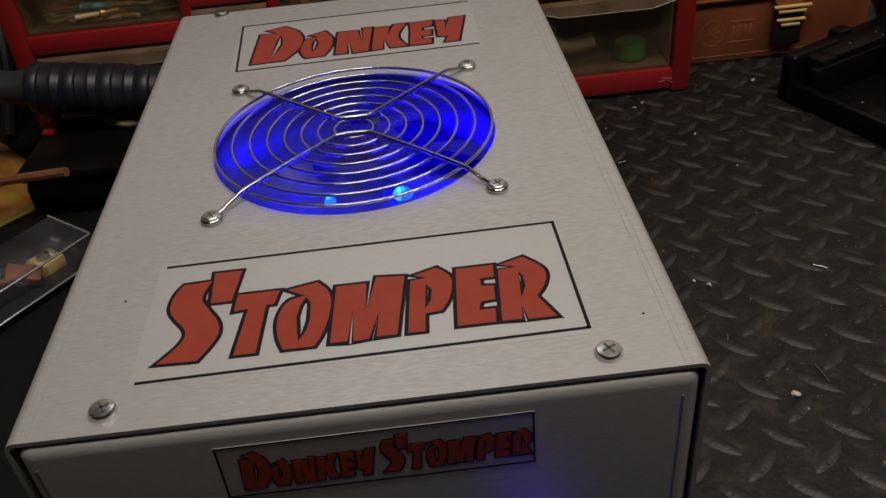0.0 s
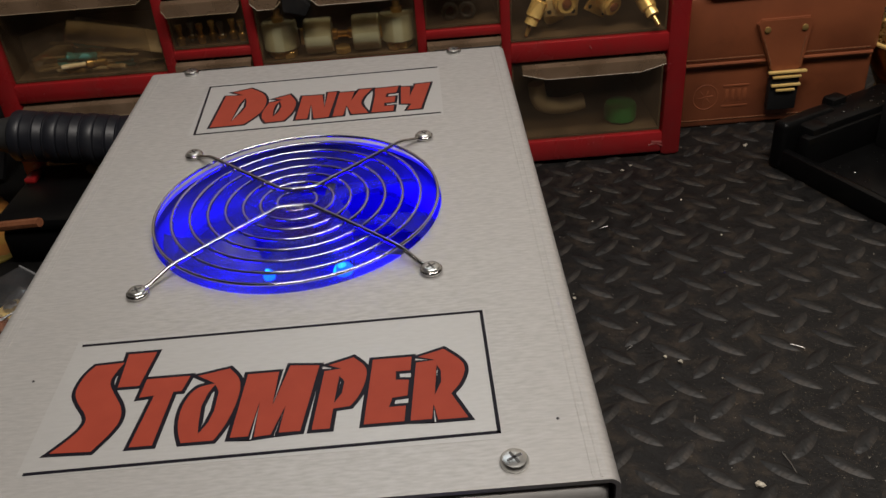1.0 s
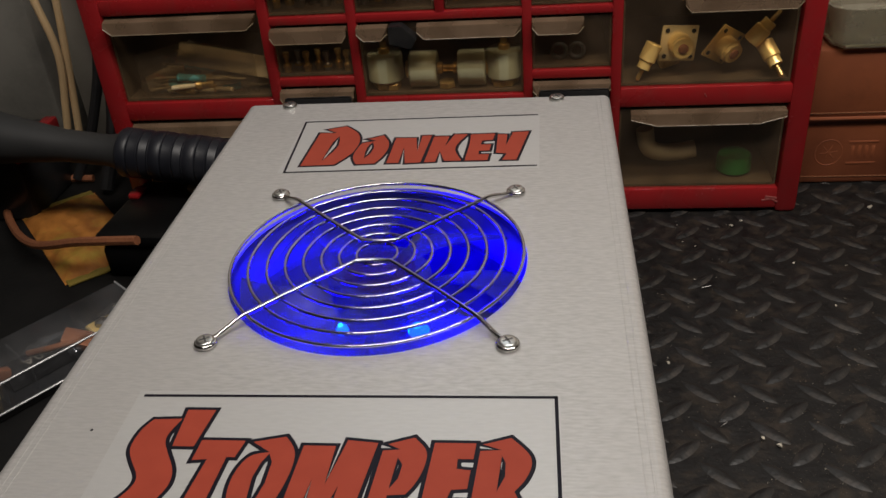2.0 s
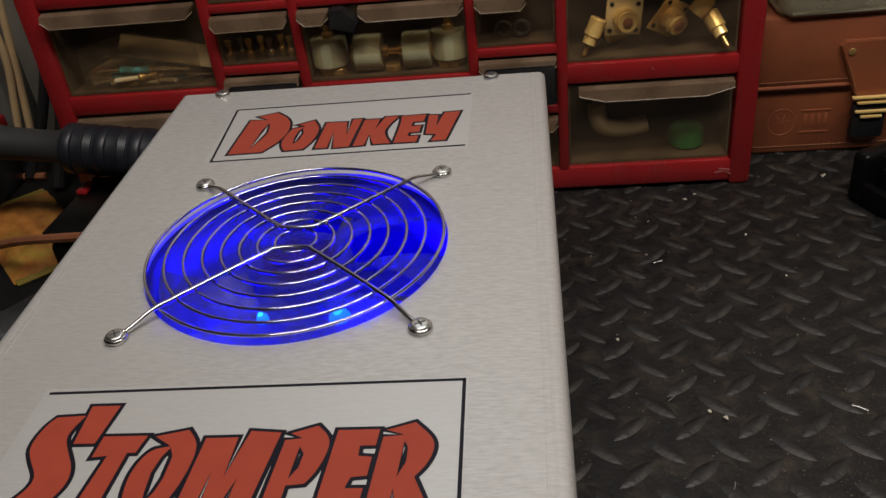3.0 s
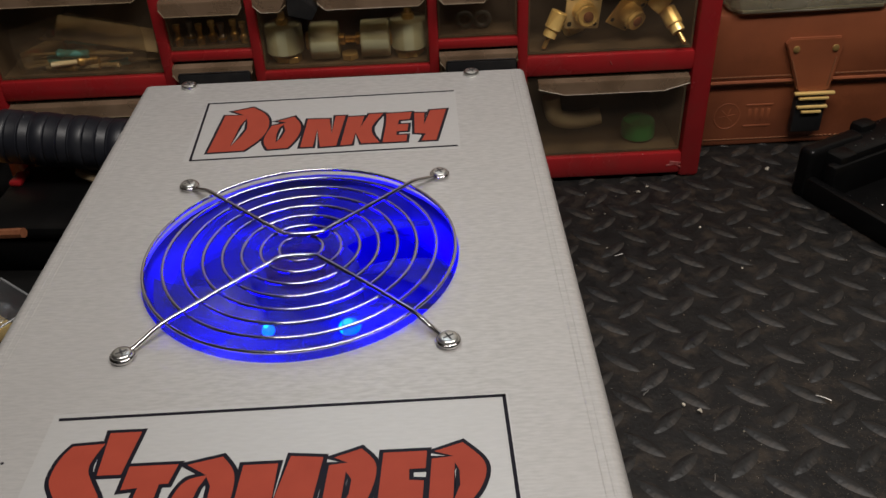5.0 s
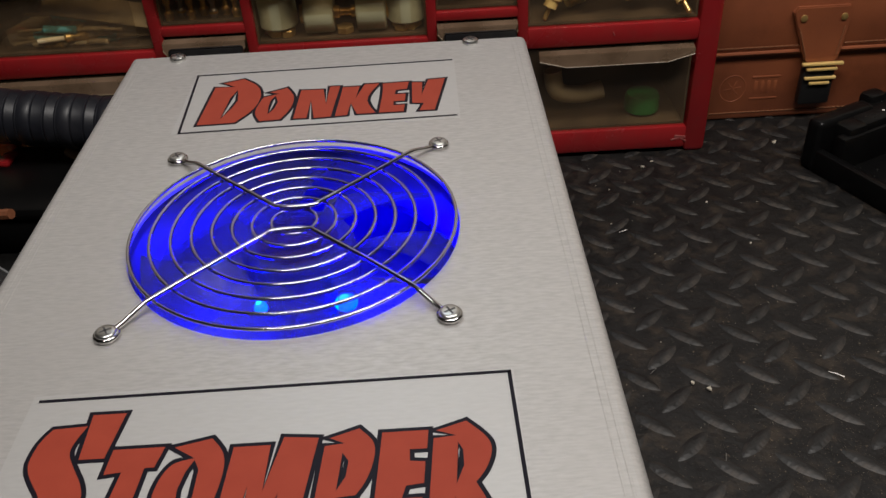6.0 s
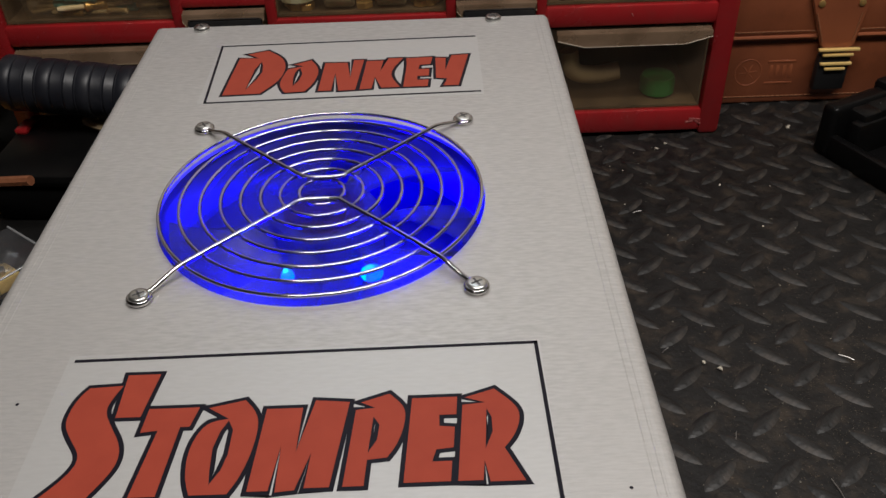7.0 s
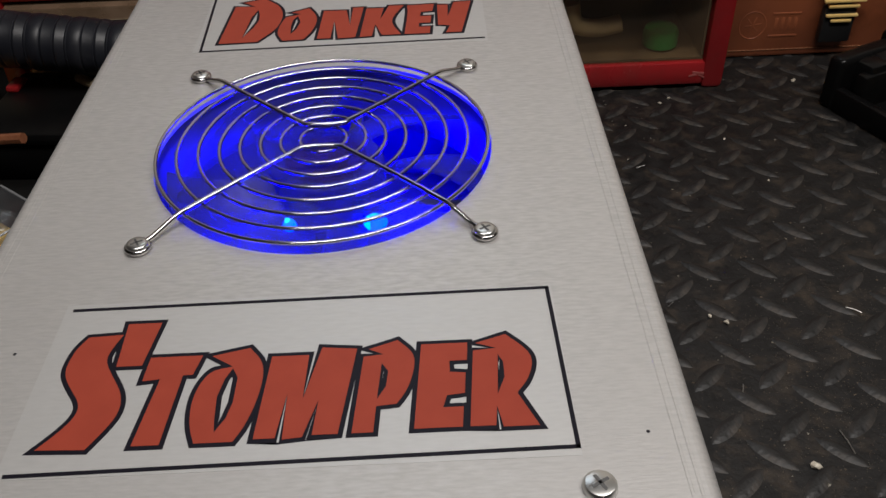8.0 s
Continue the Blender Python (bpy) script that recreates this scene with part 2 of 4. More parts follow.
def lathe(profile, n=32, m=None, bm=None):
    """Turns (radius, height) pairs round z, closed at both ends, and sets the result by m."""
    own = bmesh.new()
    rings = [[own.verts.new((r * math.cos(j * math.tau / n), r * math.sin(j * math.tau / n), z)) for j in range(n)] for r, z in profile]
    for ra, rb in zip(rings, rings[1:]):
        for j in range(n):
            own.faces.new((ra[j], ra[(j + 1) % n], rb[(j + 1) % n], rb[j]))
    own.faces.new(rings[0][::-1])
    own.faces.new(rings[-1])
    bmesh.ops.recalc_face_normals(own, faces=own.faces[:])
    if m is not None:
        bmesh.ops.transform(own, matrix=m, verts=own.verts[:])
    return join(bm, own)


def curve_points(ctrl, steps=10, closed=False):
    """A smooth line through control points."""
    c = [Vector(p) for p in ctrl]
    k = len(c)
    out = []
    for i in range(k if closed else k - 1):
        p0, p1, p2, p3 = (c[(i + o) % k] if closed else c[min(max(i + o, 0), k - 1)] for o in (-1, 0, 1, 2))
        for s in range(steps):
            t = s / steps
            out.append(0.5 * ((2 * p1) + (p2 - p0) * t + (2 * p0 - 5 * p1 + 4 * p2 - p3) * t * t + (3 * p1 - p0 - 3 * p2 + p3) * t ** 3))
    if not closed:
        out.append(c[-1])
    return out


def along(a, b):
    """The pose whose z axis runs from a towards b."""
    a, b = Vector(a), Vector(b)
    return Matrix.Translation(a) @ (b - a).to_track_quat("Z", "Y").to_matrix().to_4x4()


# ---- the setting: bench, mat, room ----
tagged(finish("bench_top", box(-1.0, 1.1, -0.9, 0.62, -0.045, -0.004, 0.003), WOOD), "brown wooden bench top under the rubber mat", "bench", kind="structure")
# Room added round the bench; its wall colours set how much light bounces.
tagged(finish("wall_back", box(-1.6, 1.6, 0.62, 0.72, -0.9, 1.7), PLASTER), "plain wall behind the bench, pale to bounce light back", "wall", kind="structure")
tagged(finish("wall_front", box(-1.6, 1.6, -1.9, -1.8, -0.9, 1.7), LOW_BOUNCE), "plain unseen wall, dark to cut bounce light", "wall", kind="structure")
tagged(finish("wall_left", box(-1.7, -1.6, -1.9, 0.72, -0.9, 1.7), LOW_BOUNCE), "plain unseen wall, dark to cut bounce light", "wall", kind="structure")
tagged(finish("wall_right", box(1.6, 1.7, -1.9, 0.72, -0.9, 1.7), LOW_BOUNCE), "plain unseen wall, dark to cut bounce light", "wall", kind="structure")
tagged(finish("floor", box(-1.7, 1.7, -1.9, 0.72, -1.0, -0.9), LOW_BOUNCE), "plain unseen floor under the bench, dark to cut bounce light", "floor", kind="structure")
tagged(finish("ceiling", box(-1.7, 1.7, -1.9, 0.72, 1.7, 1.8), LOW_BOUNCE), "plain unseen ceiling, dark to cut bounce light", "ceiling", kind="structure")
for lx, ly in ((-0.95, -0.85), (1.0, -0.85), (-0.95, 0.5), (1.0, 0.5)):
    leg = finish("bench_leg", box(lx, lx + 0.07, ly, ly + 0.07, -0.9, -0.045, 0.004), WOOD)
    tagged(leg, "square wooden leg of the bench", "bench leg", "bench legs", "structure")

lamp = thing("shop_lamp", look((0.29, -0.20, 1.105), (0.20, 0.24, 0.05)), "long warm shop lamp hung over the bench", "lamp")
part("housing", box(-0.58, 0.58, -0.11, 0.11, 0.01, 0.05, 0.005), STEEL, lamp)
# Body made up to carry the added cool light; it stays out of view.
cool_lamp = thing("added_cool_lamp", pose(0.84, -0.20, -0.0), "unseen white lamp on an arm, added for cool light from behind", "lamp")
part("base_plate", lathe([(0.085, 0.0), (0.085, 0.010), (0.078, 0.016), (0.012, 0.020)], 32), STEEL, cool_lamp)
part("arm", tube([(0, 0, 0.018), (0, 0, 0.72), (-0.20, 0.30, 1.08), (-0.860, 0.780, 1.000)], 0.008), STEEL, cool_lamp)
shade = part("shade", lathe([(0.02, 0.10), (0.05, 0.08), (0.12, 0.012), (0.125, 0.004), (0.118, 0.006), (0.045, 0.075), (0.02, 0.09)], 32), STEEL, cool_lamp)
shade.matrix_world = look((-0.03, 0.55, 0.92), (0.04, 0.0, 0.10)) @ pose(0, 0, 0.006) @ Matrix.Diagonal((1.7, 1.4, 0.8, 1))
for cx in (-0.4, 0.4):
    part("hanger", tube([(cx, 0, 0.05), (cx, 0.16, 0.54)], 0.002), STEEL, lamp)

rubber_mat = tagged(finish("rubber_mat", box(-0.85, 0.95, -0.75, 0.60, -0.004, 0.0, 0.001), RUBBER),
                    "black diamond-plate rubber bench mat, dusty and littered with clippings", "mat", kind="structure")


# ---- the amplifier enclosure ----
TOP, HX = 0.1525, 0.0986
FRONT, BACK, SHIFT = -0.1522, 0.1568, 0.0008
amp = thing("amplifier_box", pose(0, 0, 0), "brushed aluminium amplifier enclosure with a blue-lit fan opening", "enclosure")


def holed_plate(x0, x1, y0, y1, z0, z1, r, n=96):
    bm = bmesh.new()

    def edge(a):
        c, s = math.cos(a), math.sin(a)
        k = min((x1 if c > 0 else -x0) / max(abs(c), 1e-9), (y1 if s > 0 else -y0) / max(abs(s), 1e-9))
        return c * k, s * k
    angles = sorted([j * math.tau / n for j in range(n)] + [math.atan2(y, x) % math.tau for x in (x0, x1) for y in (y0, y1)])
    rows = []
    for z in (z1, z0):
        rows.append(([bm.verts.new((r * math.cos(a), r * math.sin(a), z)) for a in angles], [bm.verts.new((*edge(a), z)) for a in angles]))
    k = len(angles)
    for j in range(k):
        i = (j + 1) % k
        (a, b), (c, d) = rows
        bm.faces.new((a[j], b[j], b[i], a[i]))
        bm.faces.new((c[i], d[i], d[j], c[j]))
        bm.faces.new((a[i], c[i], c[j], a[j]))
        bm.faces.new((b[j], d[j], d[i], b[i]))
    return bm


def side_sheet(sign):
    """One bent side of the cover: from the bottom edge up, round the bend, to the flat top."""
    bm = bmesh.new()
    rr, th, flat = 0.0035, 0.0014, HX - 0.0035
    prof = [(HX, 0.003)] + [(flat + rr * math.cos(a), TOP - rr + rr * math.sin(a)) for a in [i * math.pi / 12 for i in range(7)]]
    inner = [(HX - th, 0.003)] + [(flat + (rr - th) * math.cos(a), TOP - rr + (rr - th) * math.sin(a)) for a in [i * math.pi / 12 for i in range(7)]]
    loop = [(sign * x + SHIFT, z) for x, z in prof + inner[::-1]]
    ends = [[bm.verts.new((x, y, z)) for x, z in loop] for y in (FRONT, BACK)]
    for j in range(len(loop)):
        i = (j + 1) % len(loop)
        bm.faces.new((ends[0][j], ends[0][i], ends[1][i], ends[1][j]))
    bm.faces.new(ends[0])
    bm.faces.new(ends[1][::-1])
    bmesh.ops.recalc_face_normals(bm, faces=bm.faces[:])
    return bm


part("top_panel", holed_plate(-HX + 0.0035 + SHIFT, HX - 0.0035 + SHIFT, FRONT, BACK, TOP - 0.0014, TOP, 0.0582), ALU, amp)
for sign in (-1, 1):
    part("side_panel", side_sheet(sign), ALU, amp)
    # the lengthwise crease beside the bend
    for inset in (0.0046, 0.0068):
        part("crease", box(*sorted((sign * (HX - inset - 0.0008) + SHIFT, sign * (HX - inset) + SHIFT)), FRONT + 0.001, BACK - 0.001, TOP - 0.0002, TOP + 0.0001, 0.00008, seg=1), ALU, amp)
front = part("front_panel", box(-HX + 0.0026 + SHIFT, HX - 0.0026 + SHIFT, FRONT - 0.0015, FRONT + 0.0085, 0.004, TOP - 0.0018, 0.0045, seg=6), ALU, amp, "brushed front panel in the shade")
part("back_panel", box(-HX + 0.0026 + SHIFT, HX - 0.0026 + SHIFT, BACK - 0.0075, BACK - 0.0015, 0.004, TOP - 0.0020, 0.0026, seg=4), ALU, amp)
part("bottom_panel", box(-HX + 0.002 + SHIFT, HX - 0.002 + SHIFT, FRONT + 0.008, BACK - 0.008, 0.003, 0.005), ALU, amp)
for x in (-0.08, 0.08):
    for y in (-0.13, 0.13):
        part("rubber_foot", lathe([(0.008, 0.0), (0.0085, 0.001), (0.0085, 0.003)], 20, pose(x, y, 0)), BLACK, amp)
# the edge of the front panel's side flange
for sign in (-1, 1):
    part("flange_line", box(*sorted((sign * 0.0908, sign * 0.0916)), FRONT - 0.0019, FRONT - 0.0013, 0.008, TOP - 0.010, 0.0002, seg=1), STEEL, front)


def pan_screw(r, h, m, parent, name="screw"):
    prof = [(r * 0.97, 0.0), (r, h * 0.25), (r * 0.97, h * 0.62), (r * 0.86, h * 0.88), (r * 0.66, h * 0.98), (r * 0.2, h)]
    ob = part(name, lathe(prof, 24, m), ZINC, parent)
    a = bmesh.new()
    for q in (math.pi / 2, 0.5):
        box(-r * 0.56, r * 0.56, -r * 0.10, r * 0.10, h * 0.93, h * 1.04, 0, a)
        bmesh.ops.rotate(a, cent=(0, 0, 0), matrix=Matrix.Rotation(q, 3, "Z"), verts=a.verts[:])
    bmesh.ops.transform(a, matrix=m, verts=a.verts[:])
    part("cross_recess", a, DARK_METAL, ob)
    return ob


for x, y in ((-0.0715, -0.1440), (0.0720, -0.1440), (-0.0735, 0.1535), (0.0715, 0.1535)):
    pan_screw(0.0040, 0.0022, pose(x, y, TOP), amp, "corner_screw")

for x, y in ((-0.0755, -0.0945), (0.0860, -0.1290)):
    part("dark_nick", lathe([(0.0005, 0.0), (0.0004, 0.00012)], 8, pose(x, y, TOP)), BLACK_INK, amp)

# the lettering: outlines in millimetres on the top panel
GLYPHS = {}


def glyph(key, outer, *holes):
    GLYPHS[key] = (outer, *holes)


glyph("S", [(-57, -89.5), (-47.5, -89), (-49.5, -94.5), (-50, -98.5), (-47.5, -103), (-43, -110), (-42, -115.5), (-43.5, -120.5), (-47.5,
      -127.5), (-60, -127), (-55.5, -121.5), (-53, -117), (-53, -113), (-57.5, -107), (-60, -102.5), (-60, -97.5), (-59, -93)])
glyph("accent", [(-47.5, -85), (-38, -85), (-40, -101), (-47, -101)])
glyph("T", [(-38.5, -98), (-24.5, -98), (-26, -105), (-28.5, -105), (-30, -127), (-37, -127), (-34.5, -106), (-39, -106.5)])
glyph("O", [(-12.5, -96), (-8.5, -101), (-7.5, -107), (-8.5, -116), (-10.5, -123), (-12.5, -127), (-22, -127), (-24, -122), (-25, -114.5),
      (-24, -108), (-21.5, -103.5), (-16.5, -102.5), (-22.5, -98.5)], [(-16, -103.5), (-14.5, -106.5), (-14.5, -114.5), (-15.5, -119.5), (-17.5,
      -123.5), (-18, -119.5), (-18.5, -112.5), (-17.5, -107)])
glyph("M", [(-6.5, -99.5), (3.5, -99.5), (3, -114.5), (6.5, -97), (16, -98), (12.5, -126), (6, -126), (7, -115), (4, -126.5), (-1, -127),
      (-1, -112.5), (-2.5, -126.5), (-8, -126.5)])
glyph("P", [(17.5, -101), (22.5, -100.5), (18.5, -98.5), (26.5, -95.5), (31, -100.5), (31, -106.5), (29, -113.5), (26.5, -117.5), (21.5,
      -118), (21, -126), (15.5, -126)], [(22.5, -104), (24, -106.5), (23.5, -111.5), (21.5, -115.5)])
glyph("E", [(32.5, -97.5), (45, -97.5), (44.5, -104), (40, -104), (40, -107.5), (44, -108), (43.5, -115), (39, -115.5), (38, -119), (43,
      -119), (42.5, -125.5), (30.5, -125.5)])
glyph("R", [(46, -100.5), (52, -100), (46.5, -98), (55, -95), (60.5, -101), (61.5, -105.5), (59.5, -111.5), (56.5, -115.5), (61, -126), (52,
      -126), (51, -119.5), (50.5, -125.5), (44, -125.5)], [(52.5, -102.5), (53.5, -105), (53.5, -110), (51.5, -115.5)])
glyph("D", [(-49, 118.5), (-40, 118), (-46, 122.5), (-36.5, 126), (-29.5, 119), (-26.5, 111.5), (-26, 102.5), (-28, 93), (-34.5, 82.5),
      (-51, 82)], [(-38, 114), (-37, 109), (-36.5, 103.5), (-38, 96.5), (-41.5, 86.5), (-40, 106.5)])
glyph("O_low", [(-23, 110), (-15, 114), (-11, 106), (-10.5, 98.5), (-12, 90), (-15, 83), (-24, 82.5), (-27, 89), (-27, 96.5), (-25, 105.5),
      (-18.5, 108)], [(-19.5, 106), (-18, 100), (-19, 93.5), (-21, 89), (-21.5, 96.5), (-21, 102.5)])
glyph("N", [(-8.5, 110.5), (2, 110), (4, 95), (4.5, 112.5), (9.5, 112.5), (7, 83), (-0.5, 82.5), (-3, 99.5), (-3.5, 83), (-9.5, 83)])
glyph("K", [(10.5, 111), (18.5, 111), (17, 99.5), (20.5, 113), (27.5, 113), (21, 97.5), (26.5, 84), (18, 84), (15, 94.5), (14, 83.5), (8.5,
      83)])
glyph("E_low", [(28.5, 112.5), (41, 113), (40, 105.5), (35, 105), (34.5, 101), (39.5, 101), (39, 94), (34, 94), (34, 90.5), (39, 90.5),
      (38.5, 84), (27.5, 84), (29, 105)])
glyph("Y", [(42, 112), (47, 111.5), (46.5, 99.5), (49.5, 114), (57.5, 114.5), (52, 84), (45, 84), (47, 90.5), (42, 91.5)])


def letter_mesh(key, grow, thick):
    cu = bpy.data.curves.new("glyph", "CURVE")
    cu.dimensions, cu.fill_mode = "2D", "BOTH"
    for k, line in enumerate(GLYPHS[key]):
        pts = [Vector((x / 1000, y / 1000)) for x, y in line]
        area = sum(a.x * b.y - b.x * a.y for a, b in zip(pts, pts[1:] + pts[:1]))
        if (area > 0) == (k > 0):
            pts = pts[::-1]
        # move each side outwards by grow and meet the moved sides again
        out = []
        for i, p in enumerate(pts):
            a, b = (p - pts[i - 1]).normalized(), (pts[(i + 1) % len(pts)] - p).normalized()
            na, nb = Vector((a.y, -a.x)), Vector((b.y, -b.x))
            mid = na + nb
            mid = mid / max(mid.length_squared, 0.55) * 2
            out.append(p + mid * grow)
        # round the blunt corners and keep the sharp ones
        for cut in (0.25, 0.25) if k == 0 else ():
            soft = []
            for i, p in enumerate(out):
                q0, q1 = out[i - 1], out[(i + 1) % len(out)]
                if (p - q0).angle(q1 - p) < radians(52):
                    soft += [p + (q0 - p) * cut, p + (q1 - p) * cut]
                else:
                    soft.append(p)
            out = soft
        sp = cu.splines.new("POLY")
        sp.points.add(len(out) - 1)
        for q, p in zip(sp.points, out):
            q.co = (p.x, p.y, 0, 1)
        sp.use_cyclic_u = True
    cu.extrude = thick
    ob = bpy.data.objects.new("glyph", cu)
    scene.collection.objects.link(ob)
    bpy.context.view_layer.update()
    me = bpy.data.meshes.new_from_object(ob.evaluated_get(bpy.context.evaluated_depsgraph_get()))
    bpy.data.objects.remove(ob)
    bpy.data.curves.remove(cu)
    return me


def lettering(keys, m, parent, edge=0.0011):
    for n_, key in enumerate(keys):
        for name, grow, thick, material, lift in (("letter_outline", edge, 0.00003, BLACK_INK, 0.00010), ("letter", -0.00015, 0.00003, RED_INK, 0.00020)):
            me = letter_mesh(key, grow, thick)
            me.materials.append(material)
            ob = new(name, me)
            ob.matrix_world = m @ Matrix.Translation((0, 0, lift + 0.00004 * (n_ % 2) * (name == "letter_outline")))
            ob.parent = parent


def bar_line(x0, y0, x1, y1, w, parent, m, lift=0.00012):
    d = Vector((x1 - x0, y1 - y0)).normalized() * w / 2
    bm = box(-d.length, (Vector((x1 - x0, y1 - y0))).length + d.length, -w / 2, w / 2, 0, 0.00008)
    bmesh.ops.transform(bm, matrix=m @ Matrix.Translation((x0, y0, lift)) @ Matrix.Rotation(math.atan2(y1 - y0, x1 - x0), 4, "Z"), verts=bm.verts[:])
    part("border_line", bm, BLACK_INK, parent)


up = Matrix.Translation((0, 0, TOP))
lower = part("lower_decal", box(-0.0665, 0.0695, -0.1350, -0.0765, TOP, TOP + 0.00008), FILM, amp, "silver sticker with jagged red letters outlined in black")
lettering(["S", "accent", "T", "O", "M", "P", "E", "R"], up, lower)
for line in ((-0.0640, -0.0787, 0.0682, -0.0775), (0.0682, -0.0775, 0.0690, -0.1325), (-0.0642, -0.1340, 0.0690, -0.1325)):
    bar_line(*line, 0.0011, lower, up)
upper = part("upper_decal", box(-0.0605, 0.0625, 0.0750, 0.1350, TOP, TOP + 0.00008), FILM, amp, "silver sticker with jagged red letters outlined in black")
lettering(["D", "O_low", "N", "K", "E_low", "Y"], up, upper, 0.0011)
for line in ((-0.0595, 0.1325, 0.0612, 0.1342), (-0.0595, 0.1325, -0.0572, 0.0758), (-0.0572, 0.0758, 0.0608, 0.0780)):
    bar_line(*line, 0.0011, upper, up)
# the small decal on the front panel
facing = Matrix.Translation((0.0035, FRONT + 0.0014, 0.1290)) @ Matrix.Rotation(radians(90), 4, "X")
small = part("front_decal", box(-0.0400, 0.0510, FRONT + 0.0012, FRONT + 0.0016, 0.1185, 0.1395), FILM, front, "small sticker with dark red letters")
shrink = Matrix.Diagonal((0.36, 0.36, 1, 1))
lettering(["D", "O_low", "N", "K", "E_low", "Y"], facing @ Matrix.Translation((-0.0195, -0.0375, 0.0002)) @ shrink, small)
lettering(["S", "accent", "T", "O", "M", "P", "E", "R"], facing @ Matrix.Translation((0.0245, 0.0385, 0.0002)) @ shrink, small)
for line in ((-0.043, 0.0105, 0.047, 0.0105), (-0.043, -0.0105, 0.047, -0.0105), (-0.043, 0.0105, -0.043, -0.0105), (0.047, 0.0105, 0.047, -0.0105)):
    bar_line(*line, 0.0006, small, facing, 0.0003)
small.location = (-0.002, -0.0030, 0.0035)

# the blue pilot light low on the front panel
pilot = part("pilot_light", lathe([(0.0050, 0.0), (0.0050, 0.0012), (0.0036, 0.0016), (0.0034, 0.0036), (0.0016, 0.0048)], 24, pose(0.052, FRONT - 0.0016, 0.078, 90)),
             glow_mat("blue_pilot", (0.03, 0.03, 1.0), 3.0), front, "small lit blue pilot light")
data = bpy.data.lights.new("pilot_glow", "POINT")
data.energy, data.color, data.shadow_soft_size = 0.0035, (0.02, 0.01, 1.0), 0.014
new("pilot_glow", data).location = (0.052, FRONT - 0.0260, 0.078)

# the lit fan under the opening
fan = part("fan", lathe([(0.012, TOP - 0.0262), (0.021, TOP - 0.0255), (0.021, TOP - 0.0225)], 24), BLADE, amp, "clear case fan lit by blue lamps")
fz = TOP - 0.0016


def fan_frame():
    bm = holed_plate(-0.060, 0.060, -0.060, 0.060, fz - 0.0035, fz, 0.0582, 72)
    join(bm, holed_plate(-0.060, 0.060, -0.060, 0.060, fz - 0.025, fz - 0.0215, 0.0582, 72))
    n = 72
    ri, ro = 0.0582, 0.0598
    rows = [[bm.verts.new((r * math.cos(j * math.tau / n), r * math.sin(j * math.tau / n), z)) for j in range(n)] for r, z in
            ((ri, fz), (ri, fz - 0.025), (ro, fz - 0.025), (ro, fz))]
    for a, b in zip(rows, rows[1:]):
        for j in range(n):
            bm.faces.new((a[j], a[(j + 1) % n], b[(j + 1) % n], b[j]))
    bmesh.ops.recalc_face_normals(bm, faces=bm.faces[:])
    return bm


part("fan_frame", fan_frame(), ACRYL, fan)
hub = part("hub", lathe([(0.0205, fz - 0.020), (0.0205, fz - 0.006), (0.0195, fz - 0.004), (0.017, fz - 0.0036)], 40), BLADE, fan)
part("hub_sticker", lathe([(0.0145, fz - 0.0036), (0.0145, fz - 0.0033)], 32), clear_mat("hub_label", (0.70, 0.65, 0.85), 0.25, 0.3, 0.005, (0.08, 0.05, 0.09)), hub)


def blade(turn):
    bm = bmesh.new()
    rows = []
    for i in range(9):
        r = 0.0205 + i * (0.0560 - 0.0205) / 8
        sweep = -0.35 * (i / 8) ** 1.3
        row = []
        for j in range(9):
            a = turn + sweep + (j / 8 - 0.5) * (0.92 - 0.10 * i / 8)
            z = fz - 0.0045 - 0.0150 * (j / 8) - 0.0015 * math.sin(j / 8 * math.pi)
            row.append((r * math.cos(a), r * math.sin(a), z))
        rows.append(row)
    vs = [[[bm.verts.new((x, y, z - d)) for x, y, z in row] for row in rows] for d in (0.0, 0.0012)]
    for k in (0, 1):
        for i in range(8):
            for j in range(8):
                f = (vs[k][i][j], vs[k][i + 1][j], vs[k][i + 1][j + 1], vs[k][i][j + 1])
                bm.faces.new(f if k == 0 else f[::-1])
    rim = [(0, j) for j in range(8)] + [(i, 8) for i in range(8)] + [(8, j) for j in range(8, 0, -1)] + [(i, 0) for i in range(8, 0, -1)]
    for (a, b), (c, d) in zip(rim, rim[1:] + rim[:1]):
        bm.faces.new((vs[0][a][b], vs[0][c][d], vs[1][c][d], vs[1][a][b]))
    bmesh.ops.recalc_face_normals(bm, faces=bm.faces[:])
    return bm


for k in range(7):
    part("blade", blade(0.35 + k * math.tau / 7), BLADE, fan)
for k in range(4):
    a = math.atan2(-0.046, -0.033) + (0.0 if k == 0 else k * math.pi / 2)
    part("strut", box(0.019, 0.0585, -0.002, 0.002, fz - 0.0245, fz - 0.021, 0.0006), ACRYL, fan).matrix_world = Matrix.Rotation(a + 0.5, 4, "Z")
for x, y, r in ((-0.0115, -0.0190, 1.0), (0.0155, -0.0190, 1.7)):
    led = part("led", lathe([(0.0022 * r, -0.001), (0.0025 * r, 0.0), (0.0020 * r, 0.0016), (0.0008 * r, 0.0024)], 18, pose(x * 1.1, y * 1.1, fz - 0.0165)), LED_HALO, fan)
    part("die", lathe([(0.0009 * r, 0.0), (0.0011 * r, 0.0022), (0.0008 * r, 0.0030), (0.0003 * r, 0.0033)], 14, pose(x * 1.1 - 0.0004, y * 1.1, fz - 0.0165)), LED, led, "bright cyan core")
